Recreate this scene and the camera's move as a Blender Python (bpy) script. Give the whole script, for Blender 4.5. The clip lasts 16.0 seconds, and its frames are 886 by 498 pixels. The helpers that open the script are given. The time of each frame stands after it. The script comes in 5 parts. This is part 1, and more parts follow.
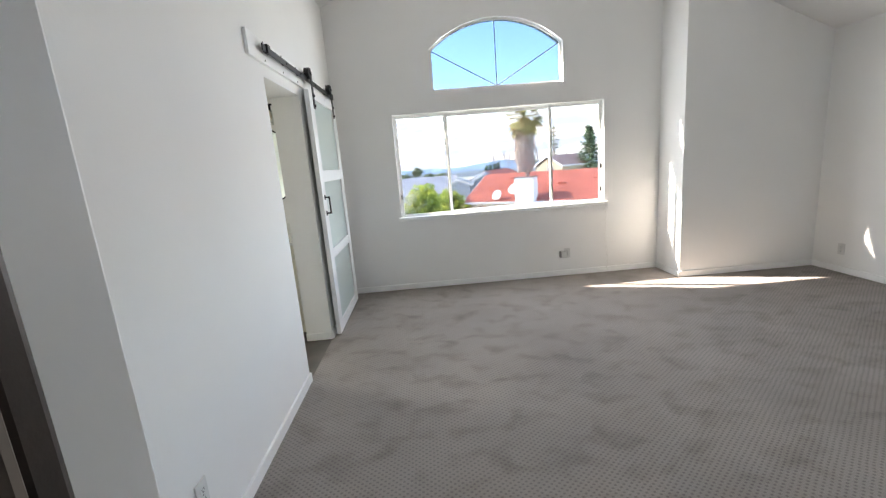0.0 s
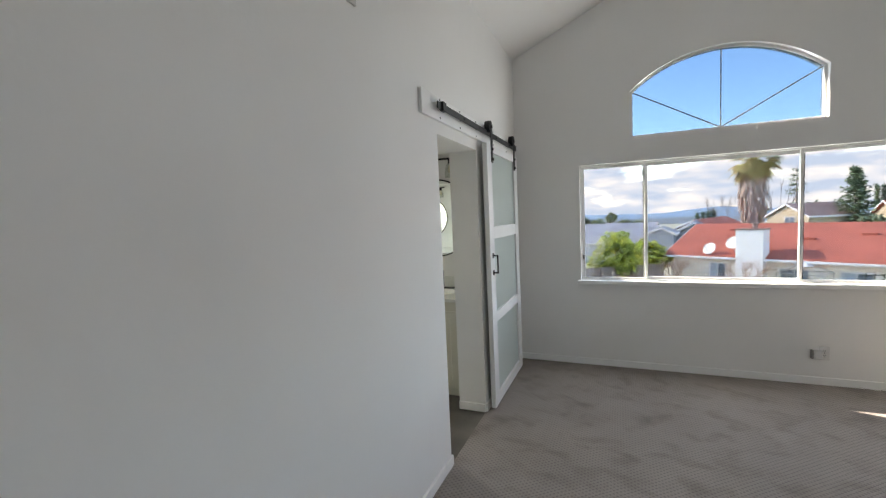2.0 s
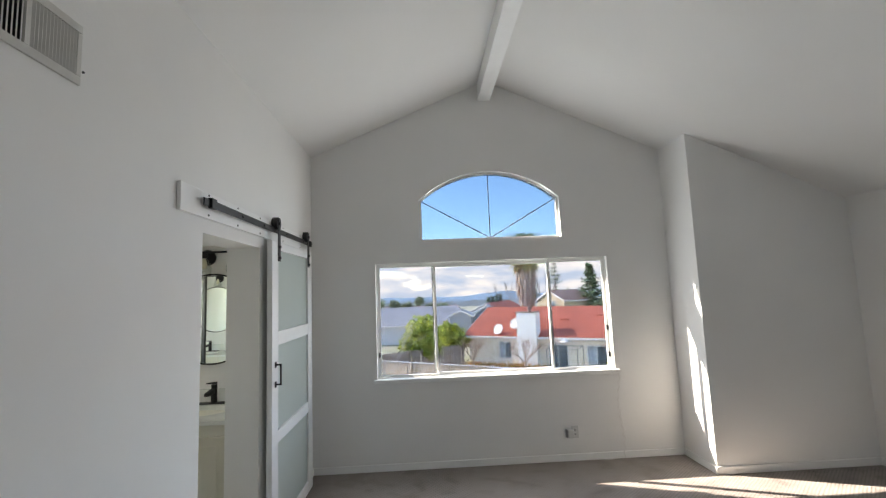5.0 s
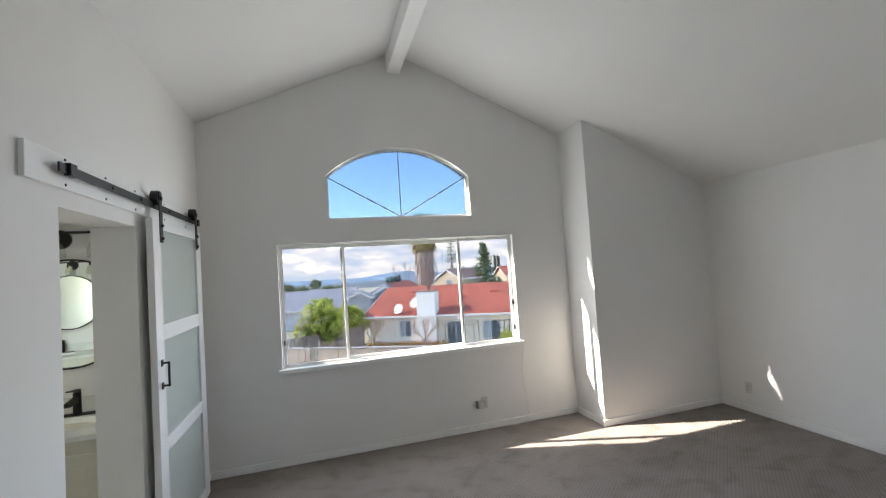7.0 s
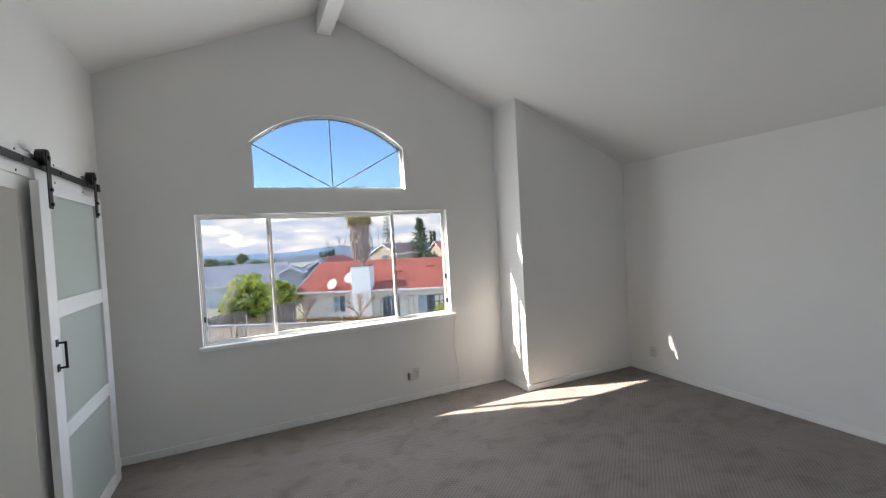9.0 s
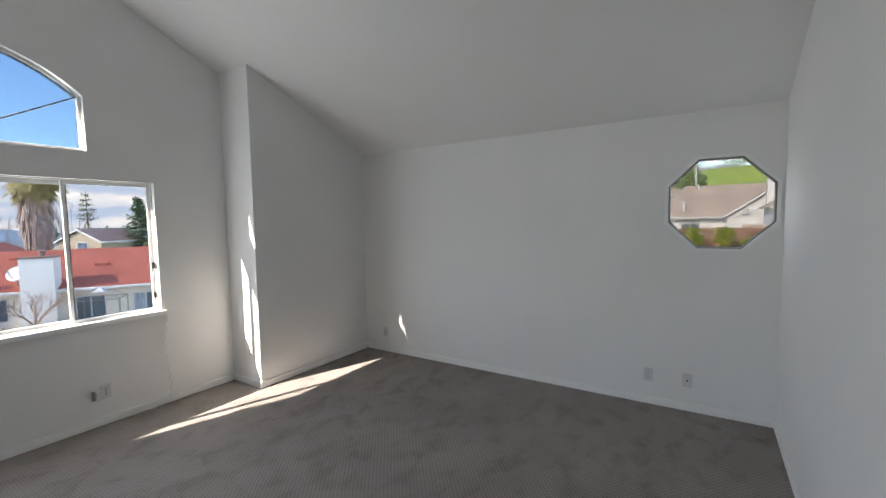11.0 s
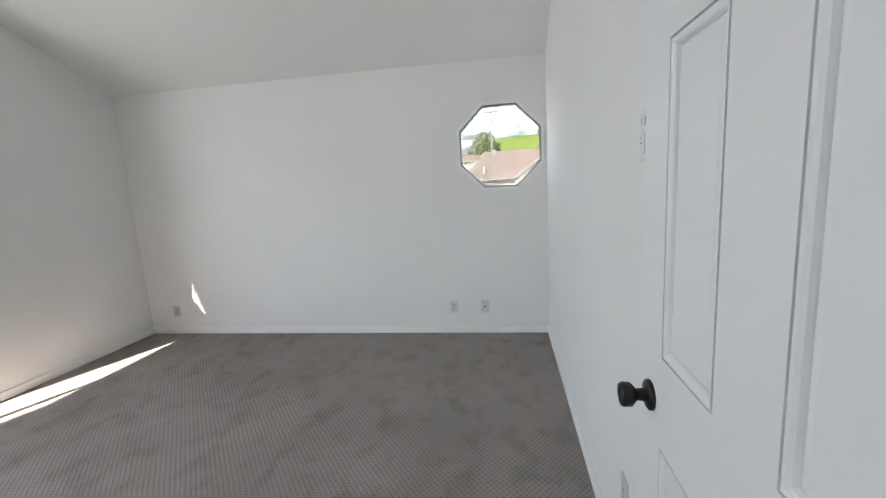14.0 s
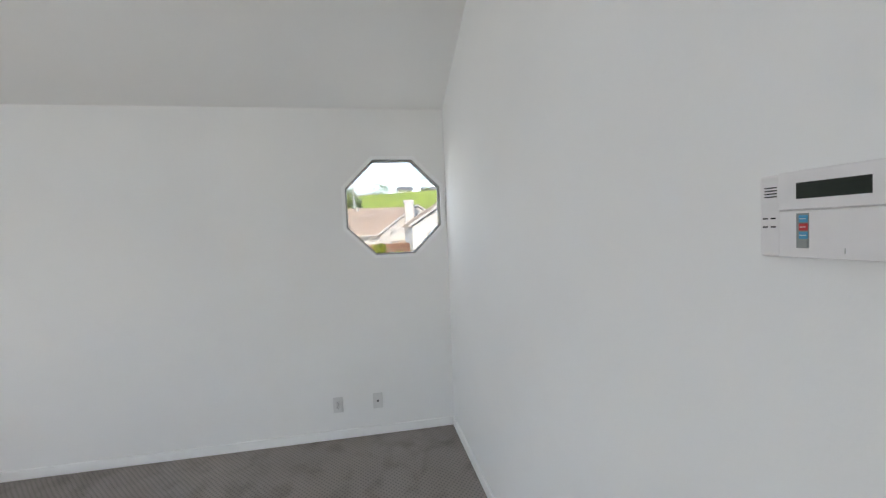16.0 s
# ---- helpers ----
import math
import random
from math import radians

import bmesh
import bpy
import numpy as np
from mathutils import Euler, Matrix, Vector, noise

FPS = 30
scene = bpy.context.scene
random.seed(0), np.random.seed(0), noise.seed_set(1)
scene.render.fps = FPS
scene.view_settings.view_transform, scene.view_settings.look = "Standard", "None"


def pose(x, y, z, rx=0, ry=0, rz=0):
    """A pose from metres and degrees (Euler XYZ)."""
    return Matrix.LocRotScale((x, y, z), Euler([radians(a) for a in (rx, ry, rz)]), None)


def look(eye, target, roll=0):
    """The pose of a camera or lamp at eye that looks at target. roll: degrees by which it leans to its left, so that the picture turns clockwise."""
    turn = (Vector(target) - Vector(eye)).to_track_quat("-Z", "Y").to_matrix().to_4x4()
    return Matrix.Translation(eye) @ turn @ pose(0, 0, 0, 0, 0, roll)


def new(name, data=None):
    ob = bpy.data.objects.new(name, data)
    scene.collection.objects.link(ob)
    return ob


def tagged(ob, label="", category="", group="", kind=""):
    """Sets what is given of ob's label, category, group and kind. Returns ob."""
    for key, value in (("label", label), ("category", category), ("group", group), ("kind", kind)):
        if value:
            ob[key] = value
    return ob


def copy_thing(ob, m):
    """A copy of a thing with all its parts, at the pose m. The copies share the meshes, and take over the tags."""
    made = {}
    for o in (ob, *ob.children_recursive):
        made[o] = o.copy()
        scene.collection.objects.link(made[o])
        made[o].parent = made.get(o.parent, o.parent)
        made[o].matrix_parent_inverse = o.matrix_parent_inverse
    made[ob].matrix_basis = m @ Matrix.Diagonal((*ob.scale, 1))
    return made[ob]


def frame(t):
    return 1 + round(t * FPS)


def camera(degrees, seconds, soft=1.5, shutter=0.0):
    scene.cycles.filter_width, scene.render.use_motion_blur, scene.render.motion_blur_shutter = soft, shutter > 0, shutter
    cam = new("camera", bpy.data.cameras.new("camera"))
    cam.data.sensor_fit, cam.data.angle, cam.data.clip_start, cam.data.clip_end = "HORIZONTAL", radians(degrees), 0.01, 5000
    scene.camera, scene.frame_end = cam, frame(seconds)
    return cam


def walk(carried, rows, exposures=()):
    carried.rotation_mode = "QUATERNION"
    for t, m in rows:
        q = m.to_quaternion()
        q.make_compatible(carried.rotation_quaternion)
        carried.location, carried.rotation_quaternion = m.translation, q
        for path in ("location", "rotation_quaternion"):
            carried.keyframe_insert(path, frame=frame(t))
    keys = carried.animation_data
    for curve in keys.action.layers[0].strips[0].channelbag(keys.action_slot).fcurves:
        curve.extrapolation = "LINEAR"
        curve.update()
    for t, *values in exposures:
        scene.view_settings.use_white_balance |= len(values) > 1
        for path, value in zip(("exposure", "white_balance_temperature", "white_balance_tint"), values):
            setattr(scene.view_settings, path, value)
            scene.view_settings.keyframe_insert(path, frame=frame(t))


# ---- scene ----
cam = camera(93.4, 16.0, soft=1.3)
PATH = [
    (0, (0.927, -0.031, 1.444), (0.99, 1.927, 1.041), -4.6),
    (0.5, (0.976, 0.116, 1.455), (0.781, 2.074, 1.097), -5.1),
    (1, (1.047, 0.253, 1.472), (0.598, 2.179, 1.175), -4.3),
    (1.5, (1.011, 0.399, 1.487), (0.376, 2.282, 1.263), -3.1),
    (2, (0.987, 0.422, 1.558), (0.211, 2.259, 1.404), -2.6),
    (2.5, (0.989, 0.48, 1.619), (0.186, 2.31, 1.539), -2.0),
    (3, (0.991, 0.495, 1.623), (0.259, 2.356, 1.626), -1.6),
    (3.5, (1.018, 0.482, 1.66), (0.441, 2.395, 1.746), -1.1),
    (4, (1.034, 0.494, 1.676), (0.665, 2.454, 1.83), -1.0),
    (4.5, (1.067, 0.529, 1.699), (0.934, 2.515, 1.891), -1.4),
    (5, (1.142, 0.559, 1.7), (1.23, 2.547, 1.902), -2.2),
    (5.2, (1.157, 0.574, 1.697), (1.329, 2.557, 1.893), -2.5),
    (7.5, (1.001, 0.686, 1.701), (1.608, 2.591, 1.751), -3.7),
    (8, (1.04, 0.687, 1.698), (1.687, 2.58, 1.709), -3.5),
    (8.2, (1.037, 0.685, 1.696), (1.702, 2.571, 1.688), -3.5),
    (10.3, (1.15, 0.65, 1.655), (2.534, 2.089, 1.539), -1.5),
    (10.5, (1.181, 0.654, 1.646), (2.661, 1.994, 1.524), -1.3),
    (11, (1.241, 0.642, 1.634), (2.924, 1.712, 1.492), -1.0),
    (11.5, (1.278, 0.587, 1.616), (3.103, 1.387, 1.445), -1.0),
    (12, (1.309, 0.553, 1.51), (3.218, 1.114, 1.309), -1.2),
    (12.5, (1.325, 0.527, 1.451), (3.27, 0.931, 1.221), -1.5),
    (13, (1.333, 0.524, 1.463), (3.294, 0.831, 1.221), -1.9),
    (13.5, (1.331, 0.527, 1.466), (3.296, 0.815, 1.226), -2.5),
    (14, (1.376, 0.546, 1.438), (3.328, 0.845, 1.12), -3.3),
    (14.5, (1.539, 0.637, 1.433), (3.499, 0.902, 1.135), -3.6),
    (15, (1.732, 0.666, 1.497), (3.721, 0.786, 1.329), -2.5),
    (15.5, (1.888, 0.735, 1.536), (3.884, 0.651, 1.448), -1.9),
    (16, (2.012, 0.797, 1.522), (3.977, 0.432, 1.437), -2.4),
]
EXPOSURES = [(0, 5.87, 7500, 14), (0.4, 5.52, 7450, 14), (0.8, 5.21, 7450, 14), (1.5, 5.20, 7600, 14), (3, 5.24, 7650, 14), (5, 5.12, 7550, 14), (8, 5.23, 7400, 14), (10.5, 4.95, 7300, 14), (11, 5.01, 7250, 14), (12.5, 5.76, 7250, 14), (14, 5.80, 7300, 14), (16, 5.70, 7350, 14)]
walk(cam, [(t, look(eye, target, roll)) for t, eye, target, roll in PATH], EXPOSURES)

# ---- world, sun, exposure ----
SUN_WAY = Vector((1.0, -0.350, -0.645)).normalized()
world = bpy.data.worlds.new("world")
scene.world = world
world.use_nodes = True
wn = world.node_tree.nodes
sky = wn.new("ShaderNodeTexSky")
sky.sky_type = 'NISHITA'
sky.sun_disc = False
sky.dust_density, sky.ozone_density = 0.2, 3.0
sky.sun_elevation = math.asin(-SUN_WAY.z)
sky.sun_rotation = math.atan2(-SUN_WAY.x, -SUN_WAY.y)
world.node_tree.links.new(sky.outputs[0], wn["Background"].inputs[0])
wn["Background"].inputs[1].default_value = 0.08
sun_data = bpy.data.lights.new("sun", 'SUN')
sun_data.energy, sun_data.angle, sun_data.color = 0.67, radians(0.5), (1.0, 0.96, 0.90)
sun = new("sun", sun_data)
sun.rotation_mode = 'QUATERNION'
sun.rotation_quaternion = SUN_WAY.to_track_quat('-Z', 'Y')
sun.location = (-20, 15, 20)


# ---- materials ----
def material(name, colour, rough=0.6, metal=0.0, vary=0.06, scale=6.0, bump=0.0, bump_scale=120.0, second=None, detail=4.0, sheen=0.0):
    """A surface with colour drift at two scales and fine relief."""
    m = bpy.data.materials.new(name)
    m.use_nodes = True
    t = m.node_tree
    b = t.nodes["Principled BSDF"]
    b.inputs["Roughness"].default_value = rough
    b.inputs["Metallic"].default_value = metal
    tc = t.nodes.new("ShaderNodeTexCoord")
    n1 = t.nodes.new("ShaderNodeTexNoise")
    n1.inputs["Scale"].default_value = scale
    n1.inputs["Detail"].default_value = detail
    t.links.new(tc.outputs["Object"], n1.inputs["Vector"])
    ramp = t.nodes.new("ShaderNodeValToRGB")
    dark = second or tuple(c * (1 - vary) for c in colour)
    light = colour if second else tuple(min(1, c * (1 + vary)) for c in colour)
    ramp.color_ramp.elements[0].position, ramp.color_ramp.elements[1].position = 0.35, 0.65
    ramp.color_ramp.elements[0].color = (*dark, 1)
    ramp.color_ramp.elements[1].color = (*light, 1)
    t.links.new(n1.outputs["Fac"], ramp.inputs["Fac"])
    t.links.new(ramp.outputs["Color"], b.inputs["Base Color"])
    if bump:
        n2 = t.nodes.new("ShaderNodeTexNoise")
        n2.inputs["Scale"].default_value = bump_scale
        n2.inputs["Detail"].default_value = 3
        t.links.new(tc.outputs["Object"], n2.inputs["Vector"])
        bp = t.nodes.new("ShaderNodeBump")
        bp.inputs["Strength"].default_value = bump
        bp.inputs["Distance"].default_value = 0.004
        t.links.new(n2.outputs["Fac"], bp.inputs["Height"])
        t.links.new(bp.outputs["Normal"], b.inputs["Normal"])
    return m


def glass(name, tint, gloss=0.06, rough=0.0):
    """A window pane: tinted, see-through, faintly mirroring."""
    m = bpy.data.materials.new(name)
    m.use_nodes = True
    t = m.node_tree
    t.nodes.remove(t.nodes["Principled BSDF"])
    tr, gl, mix = t.nodes.new("ShaderNodeBsdfTransparent"), t.nodes.new("ShaderNodeBsdfGlossy"), t.nodes.new("ShaderNodeMixShader")
    tr.inputs[0].default_value = (*tint, 1)
    gl.inputs["Roughness"].default_value = rough
    mix.inputs[0].default_value = gloss
    t.links.new(tr.outputs[0], mix.inputs[1])
    t.links.new(gl.outputs[0], mix.inputs[2])
    t.links.new(mix.outputs[0], t.nodes["Material Output"].inputs[0])
    return m


WALL = material("wall_paint", (0.845, 0.84, 0.825), 0.75, vary=0.012, scale=1.5, bump=0.12, bump_scale=55)
CEIL = material("ceiling_paint", (0.87, 0.865, 0.85), 0.8, vary=0.012, scale=1.2, bump=0.18, bump_scale=45)
TRIM = material("trim_paint", (0.90, 0.90, 0.89), 0.4, vary=0.015, scale=8, bump=0.03)
DOORW = material("door_paint", (0.84, 0.845, 0.85), 0.4, vary=0.01, scale=5, bump=0.05, bump_scale=90)
VINYL = material("window_vinyl", (0.82, 0.82, 0.80), 0.4, vary=0.02, scale=10)
BLACK = material("black_metal", (0.012, 0.012, 0.013), 0.42, metal=0.3, vary=0.2, scale=30)
DARKWOOD = material("dark_wood", (0.035, 0.022, 0.016), 0.45, vary=0.3, scale=20, bump=0.1)
BEAD = material("worn_bead", (0.20, 0.16, 0.13), 0.5, vary=0.3, scale=15)
PLASTIC = material("white_plastic", (0.67, 0.665, 0.65), 0.35, vary=0.02, scale=20)
ALU = material("grey_aluminium", (0.30, 0.29, 0.28), 0.4, metal=0.6, vary=0.1, scale=20)
PANE = glass("pane", (0.395, 0.395, 0.395), 0.006)
PANE_CLEAR = glass("pane_side", (0.27, 0.265, 0.255), 0.006)
PANE_ARCH = glass("pane_upper", (0.215, 0.255, 0.29), 0.006)


def carpet():
    """Cut-and-loop carpet: staggered pits in a pale mesh, with brushed and trodden smudges."""
    m = bpy.data.materials.new("carpet")
    m.use_nodes = True
    t = m.node_tree
    b = t.nodes["Principled BSDF"]
    b.inputs["Roughness"].default_value = 0.95
    b.inputs["Specular IOR Level"].default_value = 0.15
    tc = t.nodes.new("ShaderNodeTexCoord")
    wob = t.nodes.new("ShaderNodeTexNoise")
    wob.inputs["Scale"].default_value = 9.0
    t.links.new(tc.outputs["Object"], wob.inputs["Vector"])
    wadd = t.nodes.new("ShaderNodeVectorMath")
    wadd.operation = 'MULTIPLY_ADD'
    wadd.inputs[1].default_value = (0.012, 0.012, 0)
    t.links.new(wob.outputs["Color"], wadd.inputs[0])
    t.links.new(tc.outputs["Object"], wadd.inputs[2])
    sep = t.nodes.new("ShaderNodeSeparateXYZ")
    t.links.new(wadd.outputs[0], sep.inputs[0])

    def node(op, a, c=None):
        n = t.nodes.new("ShaderNodeMath")
        n.operation = op
        for k, v in enumerate((a, c)):
            if v is None:
                continue
            if isinstance(v, (int, float)):
                n.inputs[k].default_value = v
            else:
                t.links.new(v, n.inputs[k])
        return n.outputs[0]
    cx = node('COSINE', node('MULTIPLY', sep.outputs["X"], 2 * math.pi / 0.036))
    cy = node('COSINE', node('MULTIPLY', sep.outputs["Y"], 2 * math.pi / 0.030))
    f = node('MULTIPLY', cx, cy)
    pit = t.nodes.new("ShaderNodeMapRange")
    pit.inputs["From Min"].default_value, pit.inputs["From Max"].default_value = 0.15, 0.85
    t.links.new(f, pit.inputs["Value"])
    big = t.nodes.new("ShaderNodeTexNoise")
    big.inputs["Scale"].default_value, big.inputs["Detail"].default_value, big.inputs["Roughness"].default_value = 1.3, 3.0, 0.6
    t.links.new(tc.outputs["Object"], big.inputs["Vector"])
    smear = t.nodes.new("ShaderNodeMapping")
    smear.inputs["Scale"].default_value = (4.4, 6.0, 1)
    smear.inputs["Rotation"].default_value = (0, 0, 0.7)
    t.links.new(tc.outputs["Object"], smear.inputs["Vector"])
    sm = t.nodes.new("ShaderNodeTexNoise")
    sm.inputs["Scale"].default_value, sm.inputs["Detail"].default_value, sm.inputs["Distortion"].default_value = 1.0, 5.0, 0.35
    t.links.new(smear.outputs[0], sm.inputs["Vector"])
    smr = t.nodes.new("ShaderNodeMapRange")
    smr.inputs["From Min"].default_value, smr.inputs["From Max"].default_value = 0.50, 0.72
    smr.inputs["To Min"].default_value, smr.inputs["To Max"].default_value = 1.0, 0.75
    t.links.new(sm.outputs["Fac"], smr.inputs["Value"])
    bgr = t.nodes.new("ShaderNodeMapRange")
    bgr.inputs["From Min"].default_value, bgr.inputs["From Max"].default_value = 0.3, 0.7
    bgr.inputs["To Min"].default_value, bgr.inputs["To Max"].default_value = 0.88, 1.1
    t.links.new(big.outputs["Fac"], bgr.inputs["Value"])
    fib = t.nodes.new("ShaderNodeTexNoise")
    fib.inputs["Scale"].default_value, fib.inputs["Detail"].default_value = 260.0, 2.0
    t.links.new(tc.outputs["Object"], fib.inputs["Vector"])
    fbr = t.nodes.new("ShaderNodeMapRange")
    fbr.inputs["From Min"].default_value, fbr.inputs["From Max"].default_value = 0.3, 0.7
    fbr.inputs["To Min"].default_value, fbr.inputs["To Max"].default_value = 0.86, 1.12
    t.links.new(fib.outputs["Fac"], fbr.inputs["Value"])
    # shade inside the pits put into the colour, besides the bump
    pit_shade = node('SUBTRACT', 1.12, node('MULTIPLY', pit.outputs["Result"], 0.36))
    tone = node('MULTIPLY', node('MULTIPLY', pit_shade, smr.outputs["Result"]), node('MULTIPLY', bgr.outputs["Result"], fbr.outputs["Result"]))
    mix = t.nodes.new("ShaderNodeMix")
    mix.data_type, mix.blend_type = 'RGBA', 'MULTIPLY'
    mix.inputs["Factor"].default_value = 1.0
    mix.inputs["A"].default_value = (0.29, 0.258, 0.241, 1)
    cmb = t.nodes.new("ShaderNodeCombineColor")
    for k in range(3):
        t.links.new(tone, cmb.inputs[k])
    t.links.new(cmb.outputs[0], mix.inputs["B"])
    t.links.new(mix.outputs["Result"], b.inputs["Base Color"])
    hgt = node('ADD', node('MULTIPLY', pit.outputs["Result"], -1.0), node('MULTIPLY', fib.outputs["Fac"], 0.5))
    bp = t.nodes.new("ShaderNodeBump")
    bp.inputs["Strength"].default_value, bp.inputs["Distance"].default_value = 0.5, 0.005
    t.links.new(hgt, bp.inputs["Height"])
    t.links.new(bp.outputs["Normal"], b.inputs["Normal"])
    return m


CARPET = carpet()
BATHFLOOR = material("bath_vinyl_plank", (0.16, 0.14, 0.12), 0.45, second=(0.09, 0.08, 0.07), scale=3)


# ---- shaping helpers ----
def box(bm, x0, x1, y0, y1, z0, z1, bevel=0.0):
    v = bmesh.ops.create_cube(bm, size=1.0, matrix=Matrix.LocRotScale(((x0 + x1) / 2, (y0 + y1) / 2, (z0 + z1) / 2), None, (x1 - x0, y1 - y0, z1 - z0)))["verts"]
    if bevel:
        es = list({e for q in v for e in q.link_edges})
        bmesh.ops.bevel(bm, geom=es, offset=bevel, segments=2, profile=0.5, affect='EDGES')
    return v


def prism(bm, pts, axis, a0, a1):
    """Extrude a flat outline along an axis: pts are the other two coordinates, in x, y, z order."""
    def co(p, a):
        return {"x": (a, p[0], p[1]), "y": (p[0], a, p[1]), "z": (p[0], p[1], a)}[axis]
    lo = [bm.verts.new(co(p, a0)) for p in pts]
    hi = [bm.verts.new(co(p, a1)) for p in pts]
    fs = [bm.faces.new(lo), bm.faces.new(hi[::-1])]
    for i in range(len(pts)):
        j = (i + 1) % len(pts)
        fs.append(bm.faces.new((lo[j], lo[i], hi[i], hi[j])))
    bmesh.ops.recalc_face_normals(bm, faces=fs)


def tube(bm, a, b, r0, r1=None, n=12):
    a, b = Vector(a), Vector(b)
    r1 = r0 if r1 is None else r1
    m = Matrix.Translation((a + b) / 2) @ (b - a).to_track_quat('Z', 'Y').to_matrix().to_4x4()
    bmesh.ops.create_cone(bm, cap_ends=True, segments=n, radius1=r0, radius2=r1, depth=(b - a).length, matrix=m)


def mesh_ob(name, bm, mat, smooth=False):
    me = bpy.data.meshes.new(name)
    bm.to_mesh(me)
    bm.free()
    me.materials.append(mat)
    if smooth:
        me.polygons.foreach_set("use_smooth", [True] * len(me.polygons))
    return new(name, me)


def part(name, bm, mat, parent, label="", smooth=False):
    ob = mesh_ob(name, bm, mat, smooth)
    ob.parent = parent
    if parent.type == 'EMPTY':
        ob.matrix_parent_inverse = parent.matrix_basis.inverted()
    return tagged(ob, label)


def boxes(*dims, bevel=0.0):
    bm = bmesh.new()
    for d in dims:
        box(bm, *d, bevel=bevel)
    return bm


def thing(name, at, label, category, group="", kind=""):
    ob = new(name)
    ob.location = at
    ob.empty_display_size = 0.05
    bpy.context.view_layer.update()
    return tagged(ob, label, category, group, kind)


def structure(name, bm, mat, label, category="wall"):
    return tagged(mesh_ob(name, bm, mat), label, category, kind="structure")


# ---- plan ----
BACK, NEAR, RIGHT, STEP_X, STEP_Y = 4.797, 0.170, 5.19, 3.665, 4.335
RIDGE_X, RIDGE_Z, SLOPE, OVERHANG = 1.83, 3.92, 0.437, 0.42
WX0, WX1, WZ0, WZ1 = 0.637, 3.018, 0.855, 1.998          # main window opening
AX0, AX1, AZ0, AZS, AZT = 1.100, 2.560, 2.222, 2.645, 2.932  # arched window
OY, OZ, OH, OC = 0.570, 1.720, 0.362, 0.150               # octagon: centre, half width, half side
DY0, DY1, DZ = 2.745, 3.485, 2.05                         # bath opening
EX0, EX1, EZ = 0.753, 1.545, 2.045                         # entry opening


def roof_z(x):
    return RIDGE_Z - SLOPE * abs(x - RIDGE_X)


def arch(x0, x1, zs, zt, n=20):
    """Points of a segmental arch from left to right."""
    h, c = zt - zs, (x0 + x1) / 2
    r = ((x1 - x0) ** 2 / 4 + h * h) / (2 * h)
    a = math.asin((x1 - x0) / 2 / r)
    return [(c + r * math.sin(-a + 2 * a * i / n), zt - r + r * math.cos(-a + 2 * a * i / n)) for i in range(n + 1)]


# ---- large structure ----
structure("floor", boxes((0.0, RIGHT + 0.15, NEAR - 0.3, BACK + 0.1, -0.2, 0.0)), CARPET, "grey-brown patterned loop carpet with brushed patches", "floor")
structure("floor_bath", boxes((-3.4, -0.001, 0.5, 4.4, -0.2, -0.004)), BATHFLOOR, "dark grey wood-look vinyl plank floor", "floor")

bm = bmesh.new()
CX = (AX0 + AX1) / 2
pts = arch(AX0, AX1, AZS, AZT)
prism(bm, [(-0.22, -0.2), (CX, -0.2), (CX, WZ0), (WX0, WZ0), (WX0, WZ1), (CX, WZ1), (CX, AZ0), (AX0, AZ0)] + pts[:11] + [(CX, roof_z(CX) + 0.1), (-0.22, roof_z(-0.22) + 0.1)], "y", BACK, BACK + 0.17)
prism(bm, [(CX, -0.2), (STEP_X, -0.2), (STEP_X, roof_z(STEP_X) + 0.1), (RIDGE_X, RIDGE_Z + 0.1), (CX, roof_z(CX) + 0.1)] + pts[10:] + [(AX1, AZ0), (CX, AZ0), (CX, WZ1), (WX1, WZ1), (WX1, WZ0), (CX, WZ0)], "y", BACK, BACK + 0.17)
structure("wall_north", bm, WALL, "white painted gable wall with two window openings")
bm = bmesh.new()
prism(bm, [(STEP_X, -0.2), (RIGHT + 0.17, -0.2), (RIGHT + 0.17, roof_z(RIGHT + 0.17) + 0.1), (STEP_X, roof_z(STEP_X) + 0.1)], "y", STEP_Y, BACK + 0.17)
structure("wall_step", bm, WALL, "white painted wall standing forward of the window wall")
bm = bmesh.new()
o = [(-OC, -OH), (-OH, -OC), (-OH, OC), (-OC, OH), (OC, OH), (OH, OC), (OH, -OC), (OC, -OH)]
o = [(OY + a, OZ + b) for a, b in o]
zt = roof_z(RIGHT) + 0.02
prism(bm, [(NEAR, -0.2), (OY, -0.2), (OY, OZ - OH)] + o[:4] + [(OY, OZ + OH), (OY, zt), (NEAR, zt)], "x", RIGHT, RIGHT + 0.17)
prism(bm, [(OY, -0.2), (STEP_Y, -0.2), (STEP_Y, zt), (OY, zt), (OY, OZ + OH)] + o[4:] + [(OY, OZ - OH)], "x", RIGHT, RIGHT + 0.17)
structure("wall_east", bm, WALL, "white painted side wall with an octagonal window opening")
bm = bmesh.new()
zt = roof_z(0) + 0.02
prism(bm, [(NEAR, -0.2), (DY0, -0.2), (DY0, DZ), (DY1, DZ), (DY1, -0.2), (BACK, -0.2), (BACK, zt), (NEAR, zt)], "x", -0.22, 0.0)
structure("wall_west", bm, WALL, "white painted wall with the bathroom doorway")
bm = bmesh.new()
